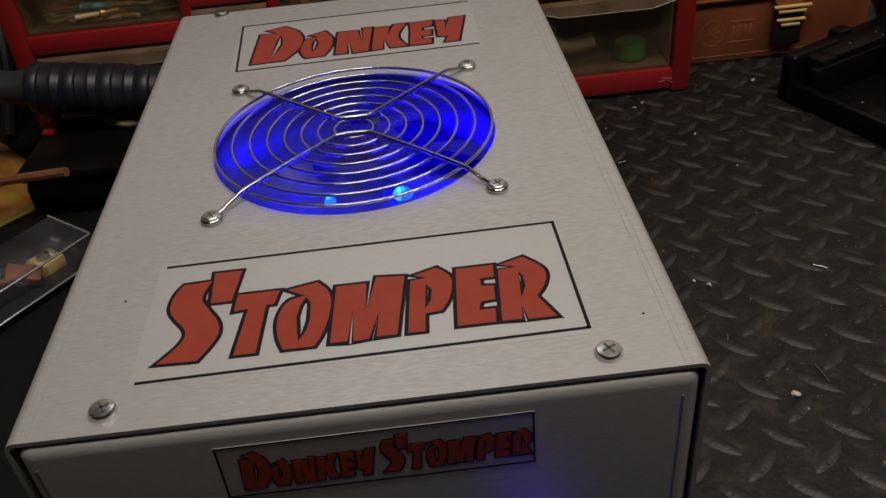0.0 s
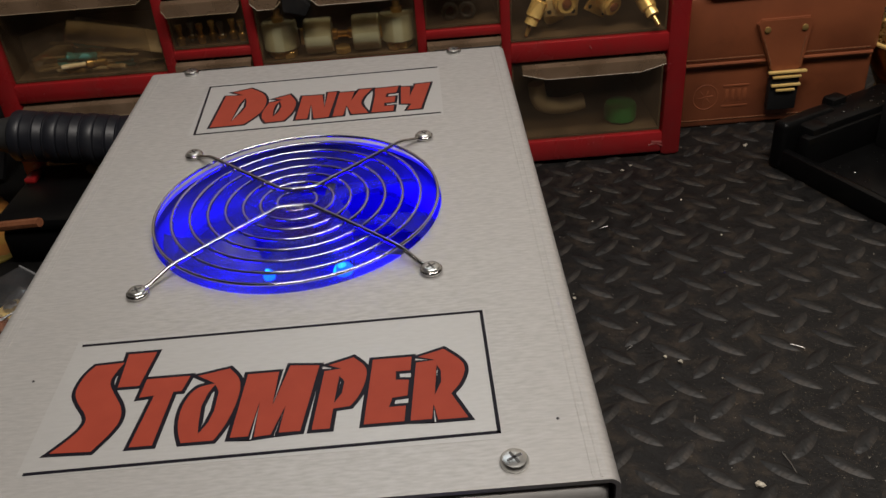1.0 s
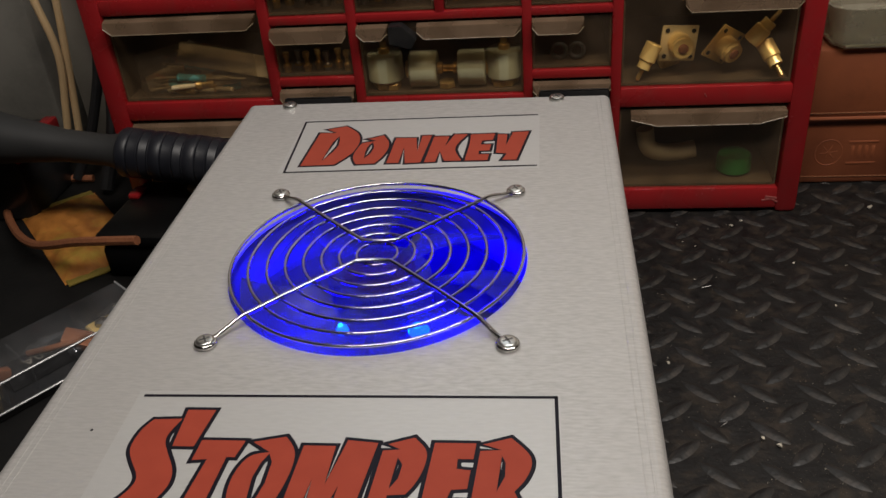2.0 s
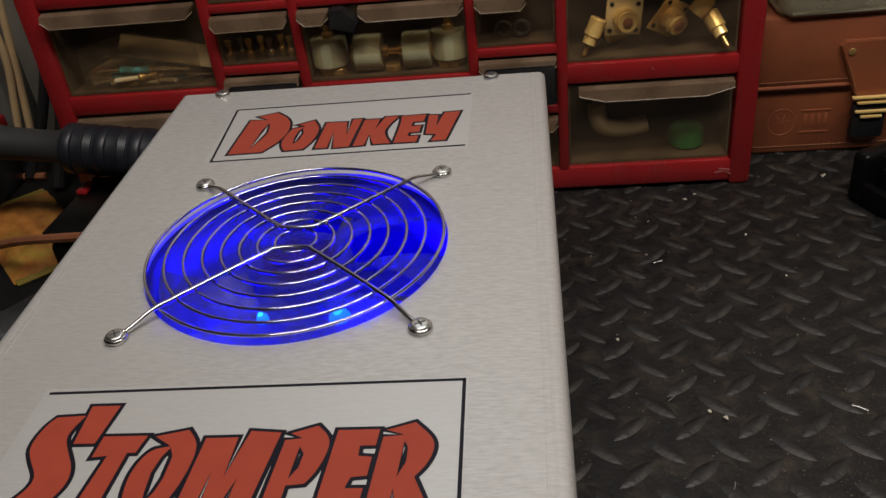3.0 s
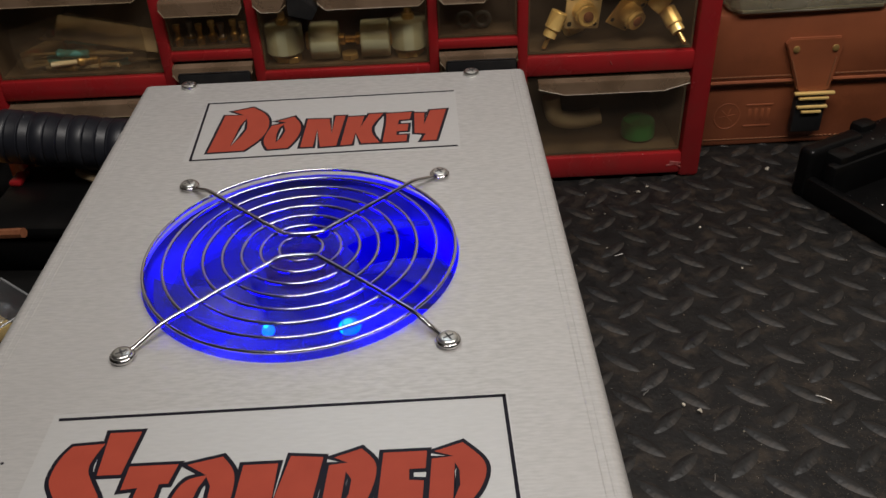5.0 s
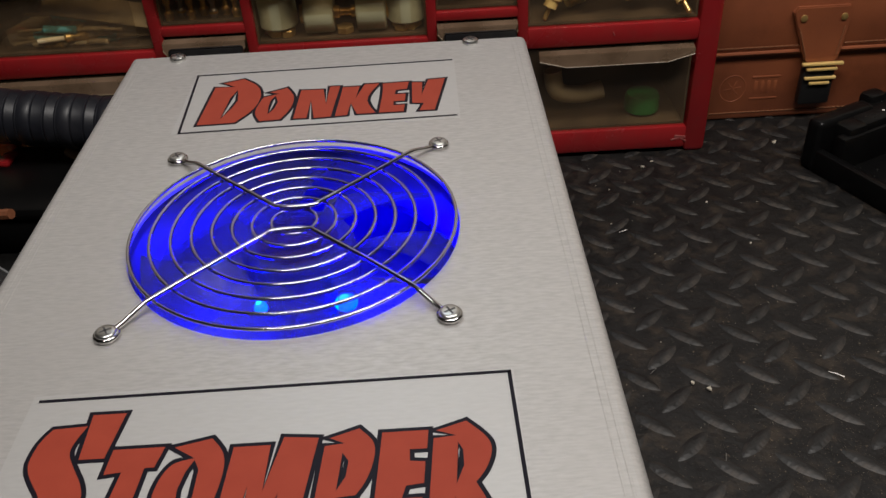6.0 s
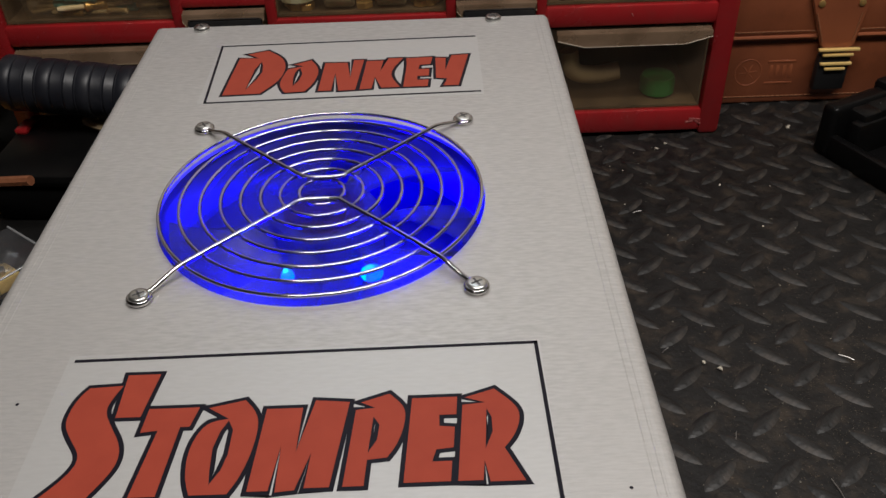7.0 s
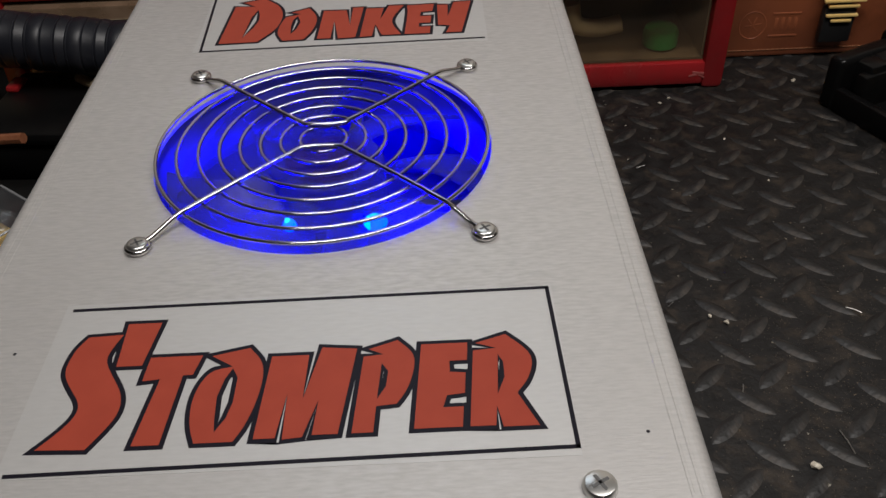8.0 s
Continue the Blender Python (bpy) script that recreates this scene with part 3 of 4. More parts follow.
for k, (x, y) in enumerate(((-0.030, -0.030), (0.030, -0.030), (0.030, 0.030), (-0.030, 0.030))):
    data = bpy.data.lights.new("fan_led_light", "POINT")
    data.energy, data.color, data.shadow_soft_size = (0.52 if y < 0 else 0.27) * (0.7 if x < 0 else 1.0), (0.006, 0.0, 1.0), 0.010
    new("fan_led_light", data).location = (x, y, fz - 0.030)
    data = bpy.data.lights.new("fan_led_light", "POINT")
    data.energy, data.color, data.shadow_soft_size = (0.013 if y < 0 else 0.008), (0.006, 0.0, 1.0), 0.003
    new("fan_led_light", data).location = (x * 1.05, y * 1.05, fz - 0.0040)
# Unseen walls added under the fan so no blue light leaks out.
for x0, x1, y0, y1 in ((-0.068, -0.066, -0.068, 0.068), (0.066, 0.068, -0.068, 0.068), (-0.066, 0.066, -0.068, -0.066), (-0.066, 0.066, 0.066, 0.068)):
    part("light_block_wall", box(x0, x1, y0, y1, 0.094, TOP - 0.0015), ACRYL, amp)
# the circuit tray below the fan
part("inner_tray", box(-0.085, 0.085, -0.13, 0.13, 0.090, 0.094, 0.001), ACRYL, amp)


# the wire guard over the fan
guard = thing("fan_guard", pose(0, 0, TOP), "round chromed wire fan guard screwed over the fan opening", "fan guard")
GZ = 0.0032
for r in (0.0570, 0.0500, 0.0428, 0.0357, 0.0287, 0.0217, 0.0148, 0.0080):
    part("ring", tube([(r * math.cos(a), r * math.sin(a), GZ) for a in [j * math.tau / 96 for j in range(96)]], 0.00066, 16, True), CHROME, guard)


def spoke(sy):
    half = [(0.0525, 0.0525, 0.0014), (0.0490, 0.0490, 0.0016), (0.0455, 0.0455, 0.0030), (0.0420, 0.0420, GZ + 0.0012), (0.0380, 0.0380, GZ + 0.0015),
            (0.0250, 0.0250, GZ + 0.0016), (0.0100, 0.0105, GZ + 0.0016), (0.0055, 0.0072, GZ + 0.0016)]
    pts = [(x, sy * y, z) for x, y, z in half] + [(-x, sy * y, z) for x, y, z in half[::-1]]
    return tube(curve_points(pts, 6), 0.00088, 16)


for sy in (1, -1):
    part("spoke", spoke(sy), CHROME, guard)
for x in (-0.0525, 0.0525):
    for y in (-0.0525, 0.0525):
        part("eyelet", tube([(x + 0.0032 * math.cos(a), y + 0.0032 * math.sin(a), 0.0010) for a in [j * math.tau / 28 for j in range(28)]], 0.00095, 16, True),
             CHROME, guard)
        pan_screw(0.0034, 0.0015, pose(x, y, 0.0013), guard)


# ---- the red drawer cabinet ----
CAB = pose(0.246, 0.2905, 0)
cab = thing("parts_cabinet", CAB, "red plastic small-parts cabinet with smoky clear drawers", "parts cabinet")
CW, CD, CH = 0.503, 0.165, 0.255
part("side_wall", box(-0.016, 0.0, 0, CD, 0.0, CH, 0.004), RED, cab)
part("side_wall", box(-CW, -0.487, 0, CD, 0.0, CH, 0.004), RED, cab)
part("base", box(-0.489, -0.014, 0.0006, CD, 0.003, 0.021, 0.003), RED, cab)
part("cabinet_top", box(-0.489, -0.014, 0.0006, CD, CH - 0.016, CH - 0.001, 0.003), RED, cab)
part("back", box(-0.489, -0.014, CD - 0.004, CD - 0.001, 0.02, CH - 0.014), RED, cab)
SCUFF = mat("scuffed_red", (0.29, 0.075, 0.065), 0.6, 0.0, (0.26, 0.03, 0.03), 300, 0.9)
for x, z, w, a in ((-0.019, 0.0125, 0.0042, 8), (-0.0225, 0.0108, 0.0030, -10), (-0.0165, 0.0100, 0.0026, 30), (-0.0720, 0.0935, 0.0014, 60)):
    part("scuff", box(-w, w, -0.0003, 0.0004, -w * 0.22, w * 0.25, 0.0002, seg=1), SCUFF, cab).matrix_local = pose(x, 0.0006, z, 0, a, 0)
COLS = {1: (-0.487, -0.375), 2: (-0.369, -0.3135), 3: (-0.3085, -0.195), 4: (-0.190, -0.1355), 5: (-0.130, -0.016)}
for a, b in ((-0.376, -0.368), (-0.3145, -0.3075), (-0.196, -0.189), (-0.1365, -0.129)):
    part("divider", box(a, b, 0.0004, CD - 0.004, 0.019, CH - 0.014, 0.0018), RED, cab)
BIG = [(0.021, 0.085), (0.100, 0.164), (0.176, 0.239)]
SMALL = [(0.021, 0.0645), (0.071, 0.1085), (0.1150, 0.1530), (0.159, 0.196), (0.2025, 0.239)]
for c in (1, 5):
    for z0, z1 in ((0.085, 0.100), (0.164, 0.176)):
        part("shelf", box(COLS[c][0] - 0.002, COLS[c][1] + 0.002, 0.0008, CD - 0.006, z0, z1, 0.003), RED, cab)
for c, rows in ((2, SMALL), (3, [(0.021, 0.0920), (0.0985, 0.1530), (0.159, 0.196), (0.2025, 0.239)]), (4, SMALL)):
    for (a, z0), (z1, b) in zip(rows, rows[1:]):
        part("shelf", box(COLS[c][0] - 0.001, COLS[c][1] + 0.001, 0.0010, CD - 0.006, z0, z1, 0.0015), RED, cab)


def lip_mesh(a, b, top, chop=0.008):
    """A ribbed finger lip that stands out from the drawer's front, with chamfered lower corners."""
    bm = bmesh.new()
    prof = [(0.0005, top), (-0.0050, top - 0.0010), (-0.0060, top - 0.0050), (-0.0072, top - 0.0090), (-0.0060, top - 0.0093), (-0.0048, top - 0.0048),
            (-0.0040, top - 0.0022), (0.0005, top - 0.0020)]
    inset = [0, 0, 0, chop, chop, 0, 0, 0]
    k = len(prof)
    ends = [[bm.verts.new((x + s * c, y, z)) for (y, z), c in zip(prof, inset)] for x, s in ((a, 1), (b, -1))]
    for j in range(k):
        i = (j + 1) % k
        bm.faces.new((ends[0][j], ends[1][j], ends[1][i], ends[0][i]))
    bm.faces.new(ends[0])
    bm.faces.new(ends[1][::-1])
    for k in range(4):
        y, z = -0.0056 - 0.0005 * k, top - 0.0022 - 0.0015 * k
        tube([(a + 0.002 + chop * max(k - 1, 0) / 3, y, z), (b - 0.002 - chop * max(k - 1, 0) / 3, y, z)], 0.00006, 5, bm=bm)
    bmesh.ops.recalc_face_normals(bm, faces=bm.faces[:])
    return bm


def lip_edge(a, b, top, chop):
    y0, y1 = -0.0062, -0.0070
    return tube([(a, y0, top - 0.0048), (a + chop, y1, top - 0.0093), (b - chop, y1, top - 0.0093), (b, y0, top - 0.0048)], 0.00038, 6)


def drawer(c, z0, z1, lips, chop=0.006, half=None):
    a, b = half or COLS[c]
    a, b = a + 0.001, b - 0.001
    bm = box(a, b, 0.0025, 0.0042, z0 + 0.001, z1 - 0.001)
    ob = part("drawer", bm, SMOKE, cab)
    tub = box(a, b, 0.0044, CD - 0.02, z0 + 0.001, z0 + 0.0025)
    for x in (a, b - 0.0012):
        box(x, x + 0.0012, 0.0044, CD - 0.02, z0 + 0.0026, z1 - 0.004, 0, tub)
    box(a + 0.0014, b - 0.0014, CD - 0.0215, CD - 0.02, z0 + 0.0026, z1 - 0.004, 0, tub)
    part("tub", tub, TUB, ob)
    for p, q in lips:
        part("lip", lip_mesh(p, q, z1 - 0.001, chop), LIP, ob)
        # Thin pale tube as the painted highlight of the lip's lower edge.
        part("lip_edge", lip_edge(p, q, z1 - 0.001, chop), LIP_SHINE, ob)
    return ob


for z0, z1 in BIG:
    drawer(1, z0, z1, [(-0.485, -0.377)])
drawer(5, *BIG[0], [(-0.122, -0.018)], 0.018)
drawer(5, *BIG[1], [(-0.091, -0.018)], 0.004)
drawer(5, *BIG[2], [(-0.126, -0.018)])
for z0, z1 in SMALL:
    drawer(2, z0, z1, [(-0.368, -0.3145)], 0.003)
    drawer(4, z0, z1, [(-0.189, -0.155)] if z0 == 0.1150 else [(-0.189, -0.1365)], 0.004)
# Black plates added to make the area under these two lips black.
for c, a, b in ((2, -0.368, -0.3145), (4, -0.189, -0.1365)):
    part("dark_insert", box(a + 0.004, b - 0.001, -0.0092, -0.0070, 0.076, 0.1042, 0.002), BLACK, cab, "black plate added over the dark area under the lip")
drawer(3, 0.021, 0.092, [(-0.3075, -0.196)])
drawer(3, 0.0985, 0.1530, [(-0.3075, -0.286), (-0.266, -0.196)], 0.005)
for h in ((-0.3085, -0.2535), (-0.2475, -0.195)):
    for z0, z1 in SMALL[3:]:
        drawer(3, z0, z1, [(h[0] + 0.003, h[1] - 0.003)], 0.003, h)
part("divider", box(-0.254, -0.247, 0.0012, CD - 0.006, 0.155, CH - 0.014, 0.0018), RED, cab)


def in_cab(u, v, z, rz=0):
    return CAB @ pose(u, v, z, 0, 0, rz)


# a black wedge in the middle lip's gap, standing in for the dark inside
bm = bmesh.new()
outline = [(0.001, -0.003), (0.016, -0.007), (0.0205, 0.0005), (0.010, 0.0095), (0.0015, 0.0090)]
rims = [[bm.verts.new((x, y, z)) for x, z in outline] for y in (-0.0075, 0.0024)]
bm.faces.new(rims[0])
bm.faces.new(rims[1][::-1])
for j in range(len(outline)):
    i = (j + 1) % len(outline)
    bm.faces.new((rims[0][j], rims[1][j], rims[1][i], rims[0][i]))
bmesh.ops.recalc_face_normals(bm, faces=bm.faces[:])
bmesh.ops.bevel(bm, geom=bm.edges[:], offset=0.0006, segments=2, affect="EDGES")
ob = finish("gap_wedge", bm, BLACK)
ob.matrix_world = in_cab(-0.2865, 0.0, 0.1430)
tagged(ob, "black wedge standing in for the dark broken gap in the middle drawer's lip", "clip")


# what lies in the drawers
rng = random.Random(4)
for k in range(9):
    u, v, z = rng.uniform(-0.450, -0.402), rng.uniform(0.009, 0.018), 0.1055 + 0.0040 * (k // 4)
    a = rng.uniform(-14, 14)
    L = rng.uniform(0.034, 0.050)
    ob = thing("resistor", in_cab(u, v, z, a), "long tan resistor with a teal band among others", "resistor", "resistors in the drawer")
    part("body", lathe([(0.0016, -L * 0.5), (0.0019, -L * 0.46), (0.0017, -L * 0.14), (0.0017, L * 0.14), (0.0019, L * 0.46), (0.0016, L * 0.5)], 12,
                       pose(0, 0, 0, 0, 90, 0)), PAPER if k % 3 else IVORY, ob)
    part("band", lathe([(0.0020, -0.0075), (0.0034, -0.006), (0.0030, 0.0), (0.0034, 0.006), (0.0020, 0.0075)], 12, pose(rng.uniform(-0.005, 0.005), 0, 0, 0, 90, 0)), TEAL if k % 2 else BRASS, ob)
for u, v, z, a in ((-0.436, 0.0095, 0.1150, 4), (-0.442, 0.0105, 0.1090, -3), (-0.430, 0.0150, 0.1215, 9)):
    ob = thing("power_resistor", in_cab(u, v, z) @ pose(0, 0, 0, 0, a, 0), "thick teal power resistor with tan ends", "resistor", "power resistors in the drawer")
    part("body", lathe([(0.0020, -0.011), (0.0031, -0.0095), (0.0026, -0.006), (0.0026, 0.006), (0.0031, 0.0095), (0.0020, 0.011)], 14, pose(0, 0, 0, 0, 90, 0)), TEAL, ob)
    part("lead", tube([(0.010, 0, 0), (0.040, 0.001, 0.0005)], 0.0011, 8), PAPER, ob)
    part("lead", tube([(-0.010, 0, 0), (-0.028, 0.001, -0.002)], 0.0011, 8), PAPER, ob)
bm = bmesh.new()
sheet = [[[bm.verts.new((-0.474 + 0.088 * i / 22, 0.0070 + d + 0.0036 * noise.noise(Vector((i * 0.55, j * 0.6, 7))), 0.1022 + 0.042 * j / 11 * (1 - 0.25 * abs(i / 11 - 1))))
          for j in range(12)] for i in range(23)] for d in (0.0, 0.0004)]
for k in (0, 1):
    for i in range(22):
        for j in range(11):
            f = (sheet[k][i][j], sheet[k][i + 1][j], sheet[k][i + 1][j + 1], sheet[k][i][j + 1])
            bm.faces.new(f if k == 0 else f[::-1])
ob = finish("clear_bag", bm, clear_mat("crinkled_bag", (0.95, 0.93, 0.88), 0.07, 0.14, 0.14, (0.25, 0.2, 0.14)))
ob.matrix_world = CAB
tagged(ob, "crinkled clear plastic bag over the resistors", "plastic bag")
for k, (u, z, tilt, L) in enumerate(((-0.411, 0.1255, 12, 0.068), (-0.404, 0.1120, -2, 0.058), (-0.462, 0.1100, -22, 0.034))):
    ob = finish("paper_sleeve", box(-L / 2, L / 2, -0.001, 0.001, -0.008, 0.008, 0.0008), PAPER)
    ob.matrix_world = in_cab(u, 0.0150 + 0.004 * k, z) @ pose(0, 0, 0, -35, tilt, 0)
    tagged(ob, "folded tan paper sleeve leaning in the drawer", "paper sleeve", "paper sleeves")
for k in range(7):
    ob = thing("connector_pin", in_cab(-0.363 + k * 0.0073, 0.009 + 0.005 * (k % 2), 0.1176), "small brass connector pin standing in the drawer", "connector",
               "brass pins in the drawer")
    part("body", lathe([(0.0026, 0), (0.0026, 0.005), (0.0016, 0.006), (0.0016, 0.010), (0.0024, 0.0105), (0.0024, 0.014)], 14), BRASS if k % 3 != 1 else STEEL, ob)
    part("collar", lathe([(0.0031, 0.003), (0.0031, 0.0045)], 14), BRASS, ob)


def standoff(u, v, z, lie, label):
    ob = thing("ceramic_standoff", in_cab(u, v, z) @ pose(0, 0, 0, 0, lie, 0), label, "insulator", "ceramic insulators")
    part("body", lathe([(0.0118, 0.0), (0.0128, 0.0012), (0.0128, 0.018), (0.0118, 0.0195), (0.006, 0.0196)], 28), CERAMIC, ob)
    part("stud", lathe([(0.0042, 0.0196), (0.0042, 0.023), (0.0026, 0.0235), (0.0026, 0.028), (0.0018, 0.0288)], 16), BRASS, ob)
    part("base_cap", lathe([(0.009, -0.0058), (0.0098, -0.005), (0.0098, -0.001), (0.009, 0.0)] if not lie else [(0.006, -0.003), (0.006, 0.0)], 6 if not lie else 16), GOLD, ob)


standoff(-0.294, 0.0165, 0.1068, 0, "cream ceramic insulator with a brass stud, standing upright")
standoff(-0.276, 0.0165, 0.1135, 90, "cream ceramic insulator lying on its side")
standoff(-0.222, 0.0165, 0.1135, -90, "cream ceramic insulator lying on its side")
standoff(-0.209, 0.0165, 0.1068, 0, "cream ceramic insulator with a brass stud, standing upright")
for u, a in ((-0.289, 10), (-0.250, -20), (-0.212, 35)):
    ob = finish("brass_nut", lathe([(0.0055, 0), (0.006, 0.0006), (0.006, 0.004), (0.0055, 0.0046)], 6), BRASS)
    ob.matrix_world = in_cab(u, 0.012, 0.1012, a)
    tagged(ob, "six-sided brass nut on the drawer floor", "nut", "brass nuts")
for u in (-0.171, -0.159):
    ob = finish("rubber_ring", tube([(0.0048 * math.cos(a), 0, 0.0065 + 0.0048 * math.sin(a)) for a in [j * math.tau / 32 for j in range(32)]], 0.0017, 10, True), NECK)
    ob.matrix_world = in_cab(u, 0.0135, 0.1176)
    tagged(ob, "black rubber ring leaning behind the drawer front", "rubber ring", "rubber rings")


def flange_socket(u, v, z, m, label):
    ob = thing("coax_socket", in_cab(u, v, z) @ m, label, "socket", "gold sockets")
    bm = box(-0.0125, 0.0125, -0.001, 0.001, -0.0125, 0.0125, 0.0008)
    part("flange", bm, PALE_GOLD if "pale" in label else GOLD, ob)
    for x in (-0.009, 0.009):
        for y in (-0.009, 0.009):
            part("screw_hole", lathe([(0.0016, -0.0012), (0.0016, 0.0014)], 12, pose(x, 0, y, 90)), BLACK, ob)
    part("barrel", lathe([(0.0078, 0), (0.0078, 0.008), (0.0068, 0.0085), (0.0068, 0.011)], 24, pose(0, -0.001, 0, 90)), GOLD, ob)
    part("centre", lathe([(0.0035, 0), (0.0035, 0.0118), (0.002, 0.0125)], 16, pose(0, -0.001, 0, 90)), COPPER, ob)


flange_socket(-0.0900, 0.0190, 0.1245, pose(0, 0, 0, 0, 5, 8), "pale square-flanged coax socket with a copper centre")
flange_socket(-0.060, 0.020, 0.122, pose(0, 0, 0, 20, 30, 40), "gold square-flanged coax socket lying at a slant")


def plug(u, v, z, m, label):
    ob = thing("coax_plug", in_cab(u, v, z) @ m, label, "plug", "gold plugs")
    part("sleeve", lathe([(0.0052, 0), (0.0058, 0.0008), (0.0058, 0.012), (0.0046, 0.013), (0.0046, 0.018)], 20), GOLD, ob)
    part("pin", lathe([(0.0016, 0.018), (0.0016, 0.026), (0.0008, 0.027)], 12), BRASS, ob)


plug(-0.1070, 0.010, 0.128, pose(0, 0, 0, 10, 205, 0), "gold coax plug lying at a slant")
plug(-0.044, 0.012, 0.126, pose(0, 0, 0, 0, 40, 0), "gold coax plug lying at a slant")
plug(-0.034, 0.016, 0.124, pose(0, 0, 0, 40, 150, 0), "gold coax plug lying at a slant")
plug(-0.100, 0.030, 0.1015, pose(0, 0, 0.006, 0, 80, 20), "gold coax plug lying on the drawer floor")
ob = finish("green_cap", lathe([(0.0115, 0), (0.0125, 0.001), (0.0125, 0.010), (0.011, 0.013), (0.006, 0.0145)], 28), GREEN)
ob.matrix_world = in_cab(-0.043, 0.024, 0.0245)
tagged(ob, "green plastic cap in the lowest drawer", "cap")
ob = finish("ivory_tube", tube(curve_points([(-0.030, 0.0, 0.0), (-0.026, 0.0, -0.016), (-0.010, 0.004, -0.022), (0.008, 0.006, -0.020)], 8), 0.0065, 14), IVORY)
ob.matrix_world = in_cab(-0.078, 0.030, 0.056)
tagged(ob, "curved ivory plastic tube in the lowest drawer", "tube")
for c, u0, k in ((2, -0.366, 6), (3, -0.303, 5), (3, -0.240, 5), (4, -0.180, 4)):
    for j in range(k):
        ob = finish("small_fitting", lathe([(0.003, 0), (0.0036, 0.001), (0.0036, 0.005), (0.002, 0.006), (0.002, 0.011), (0.001, 0.0115)], 12),
                    rng.choice([STEEL, BRASS, STEEL]))
        ob.matrix_world = in_cab(u0 + j * 0.0088, 0.016 + 0.006 * (j % 2), 0.1616, j * 40)
        tagged(ob, "small metal fitting in an upper drawer", "fitting", "metal fittings")


# ---- the leather case with its clasp ----
case = thing("leather_case", pose(0.254, 0.330, 0), "tan leather camera case with stitched edges and a brass clasp", "case")
part("body", box(0, 0.152, 0.003, 0.105, 0.0, 0.104, 0.004), LEATHER, case)
flap = part("flap", box(-0.001, 0.153, 0.0, 0.106, 0.0550, 0.1085, 0.0045), LEATHER, case)
part("welt", tube([(0.001, 0.0008, 0.0552), (0.149, 0.0008, 0.0552)], 0.0016, 8), LEATHER, flap)


def stitches(x0, x1, z, y):
    bm = bmesh.new()
    x = x0
    while x < x1:
        tube([(x, y, z), (x + 0.0024, y - 0.0002, z + 0.0003)], 0.00045, 5, bm=bm)
        x += 0.0036
    return bm


for z, y in ((0.0600, -0.0002), (0.0500, 0.0028), (0.0065, 0.0028)):
    tagged(part("stitching", stitches(0.003, 0.147, z, y), THREAD, case), kind="stuff")
# strap that tapers down to the clasp
bm = bmesh.new()
strap = [(0.057, 0.0895), (0.094, 0.0895), (0.097, 0.086), (0.093, 0.050), (0.090, 0.046), (0.071, 0.046), (0.068, 0.050), (0.054, 0.086)]
sv = [[bm.verts.new((x, y, z)) for x, z in strap] for y in (-0.0035, 0.0005)]
bm.faces.new(sv[0])
bm.faces.new(sv[1][::-1])
for j in range(len(strap)):
    bm.faces.new((sv[0][j], sv[1][j], sv[1][(j + 1) % 8], sv[0][(j + 1) % 8]))
bmesh.ops.recalc_face_normals(bm, faces=bm.faces[:])
bmesh.ops.bevel(bm, geom=[e for e in bm.edges if abs(e.verts[0].co.y - e.verts[1].co.y) < 1e-5], offset=0.0008, segments=2, affect="EDGES")
strap_ob = part("strap", bm, LEATHER, case)
for x in (0.0620, 0.0905):
    part("rivet", lathe([(0.0026, 0), (0.0024, 0.0008), (0.001, 0.0012)], 16, pose(x, -0.0035, 0.0815, 90)), BRASS, strap_ob)
bm = bmesh.new()
for sx in (0.0605, 0.0925):
    for j in range(9):
        t = j / 9
        x = sx + (0.0085 if sx < 0.07 else -0.002) * t
        tube([(x, -0.0037, 0.074 - 0.022 * t), (x + (0.0004 if sx < 0.07 else -0.0004), -0.0037, 0.0722 - 0.022 * t)], 0.0004, 5, bm=bm)
tagged(part("stitching", bm, THREAD, strap_ob), kind="stuff")
clasp = part("clasp", box(0.0690, 0.0925, -0.0055, 0.0025, 0.0140, 0.0420, 0.0022), BLACK, case, "black clasp plate with brass bars")
for z, w in ((0.0470, 0.0150), (0.0430, 0.0112), (0.0360, 0.0115), (0.0320, 0.0075)):
    part("brass_bar", box(0.0815 - w, 0.0815 + w, -0.0075, -0.0040, z - 0.0010, z + 0.0010, 0.0006), GOLD, clasp)
# embossed mark: a ring and a block of strokes
part("embossed_ring", tube([(0.0215 + 0.0098 * math.cos(a), 0.0033, 0.0265 + 0.0105 * math.sin(a)) for a in [j * math.tau / 40 for j in range(40)]], 0.0006, 8, True),
     LEATHER, case)
for z in (0.0175, 0.0350):
    part("embossed_bar", box(0.0350, 0.0560, 0.0026, 0.0036, z - 0.0009, z + 0.0009, 0.0004), LEATHER, case)
for j in range(4):
    part("embossed_bar", box(0.0372 + j * 0.0048, 0.0400 + j * 0.0048, 0.00275, 0.0036, 0.0215, 0.0318, 0.0004), LEATHER, case)
for j in range(3):
    part("embossed_bar", box(-0.0005, 0.0005, -0.0004, 0.0006, -0.0065, 0.0065, 0.0003), LEATHER, case).matrix_world = \
        case.matrix_world @ pose(0.0215, 0.0032, 0.0265, 0, 60 * j + 20, 0)


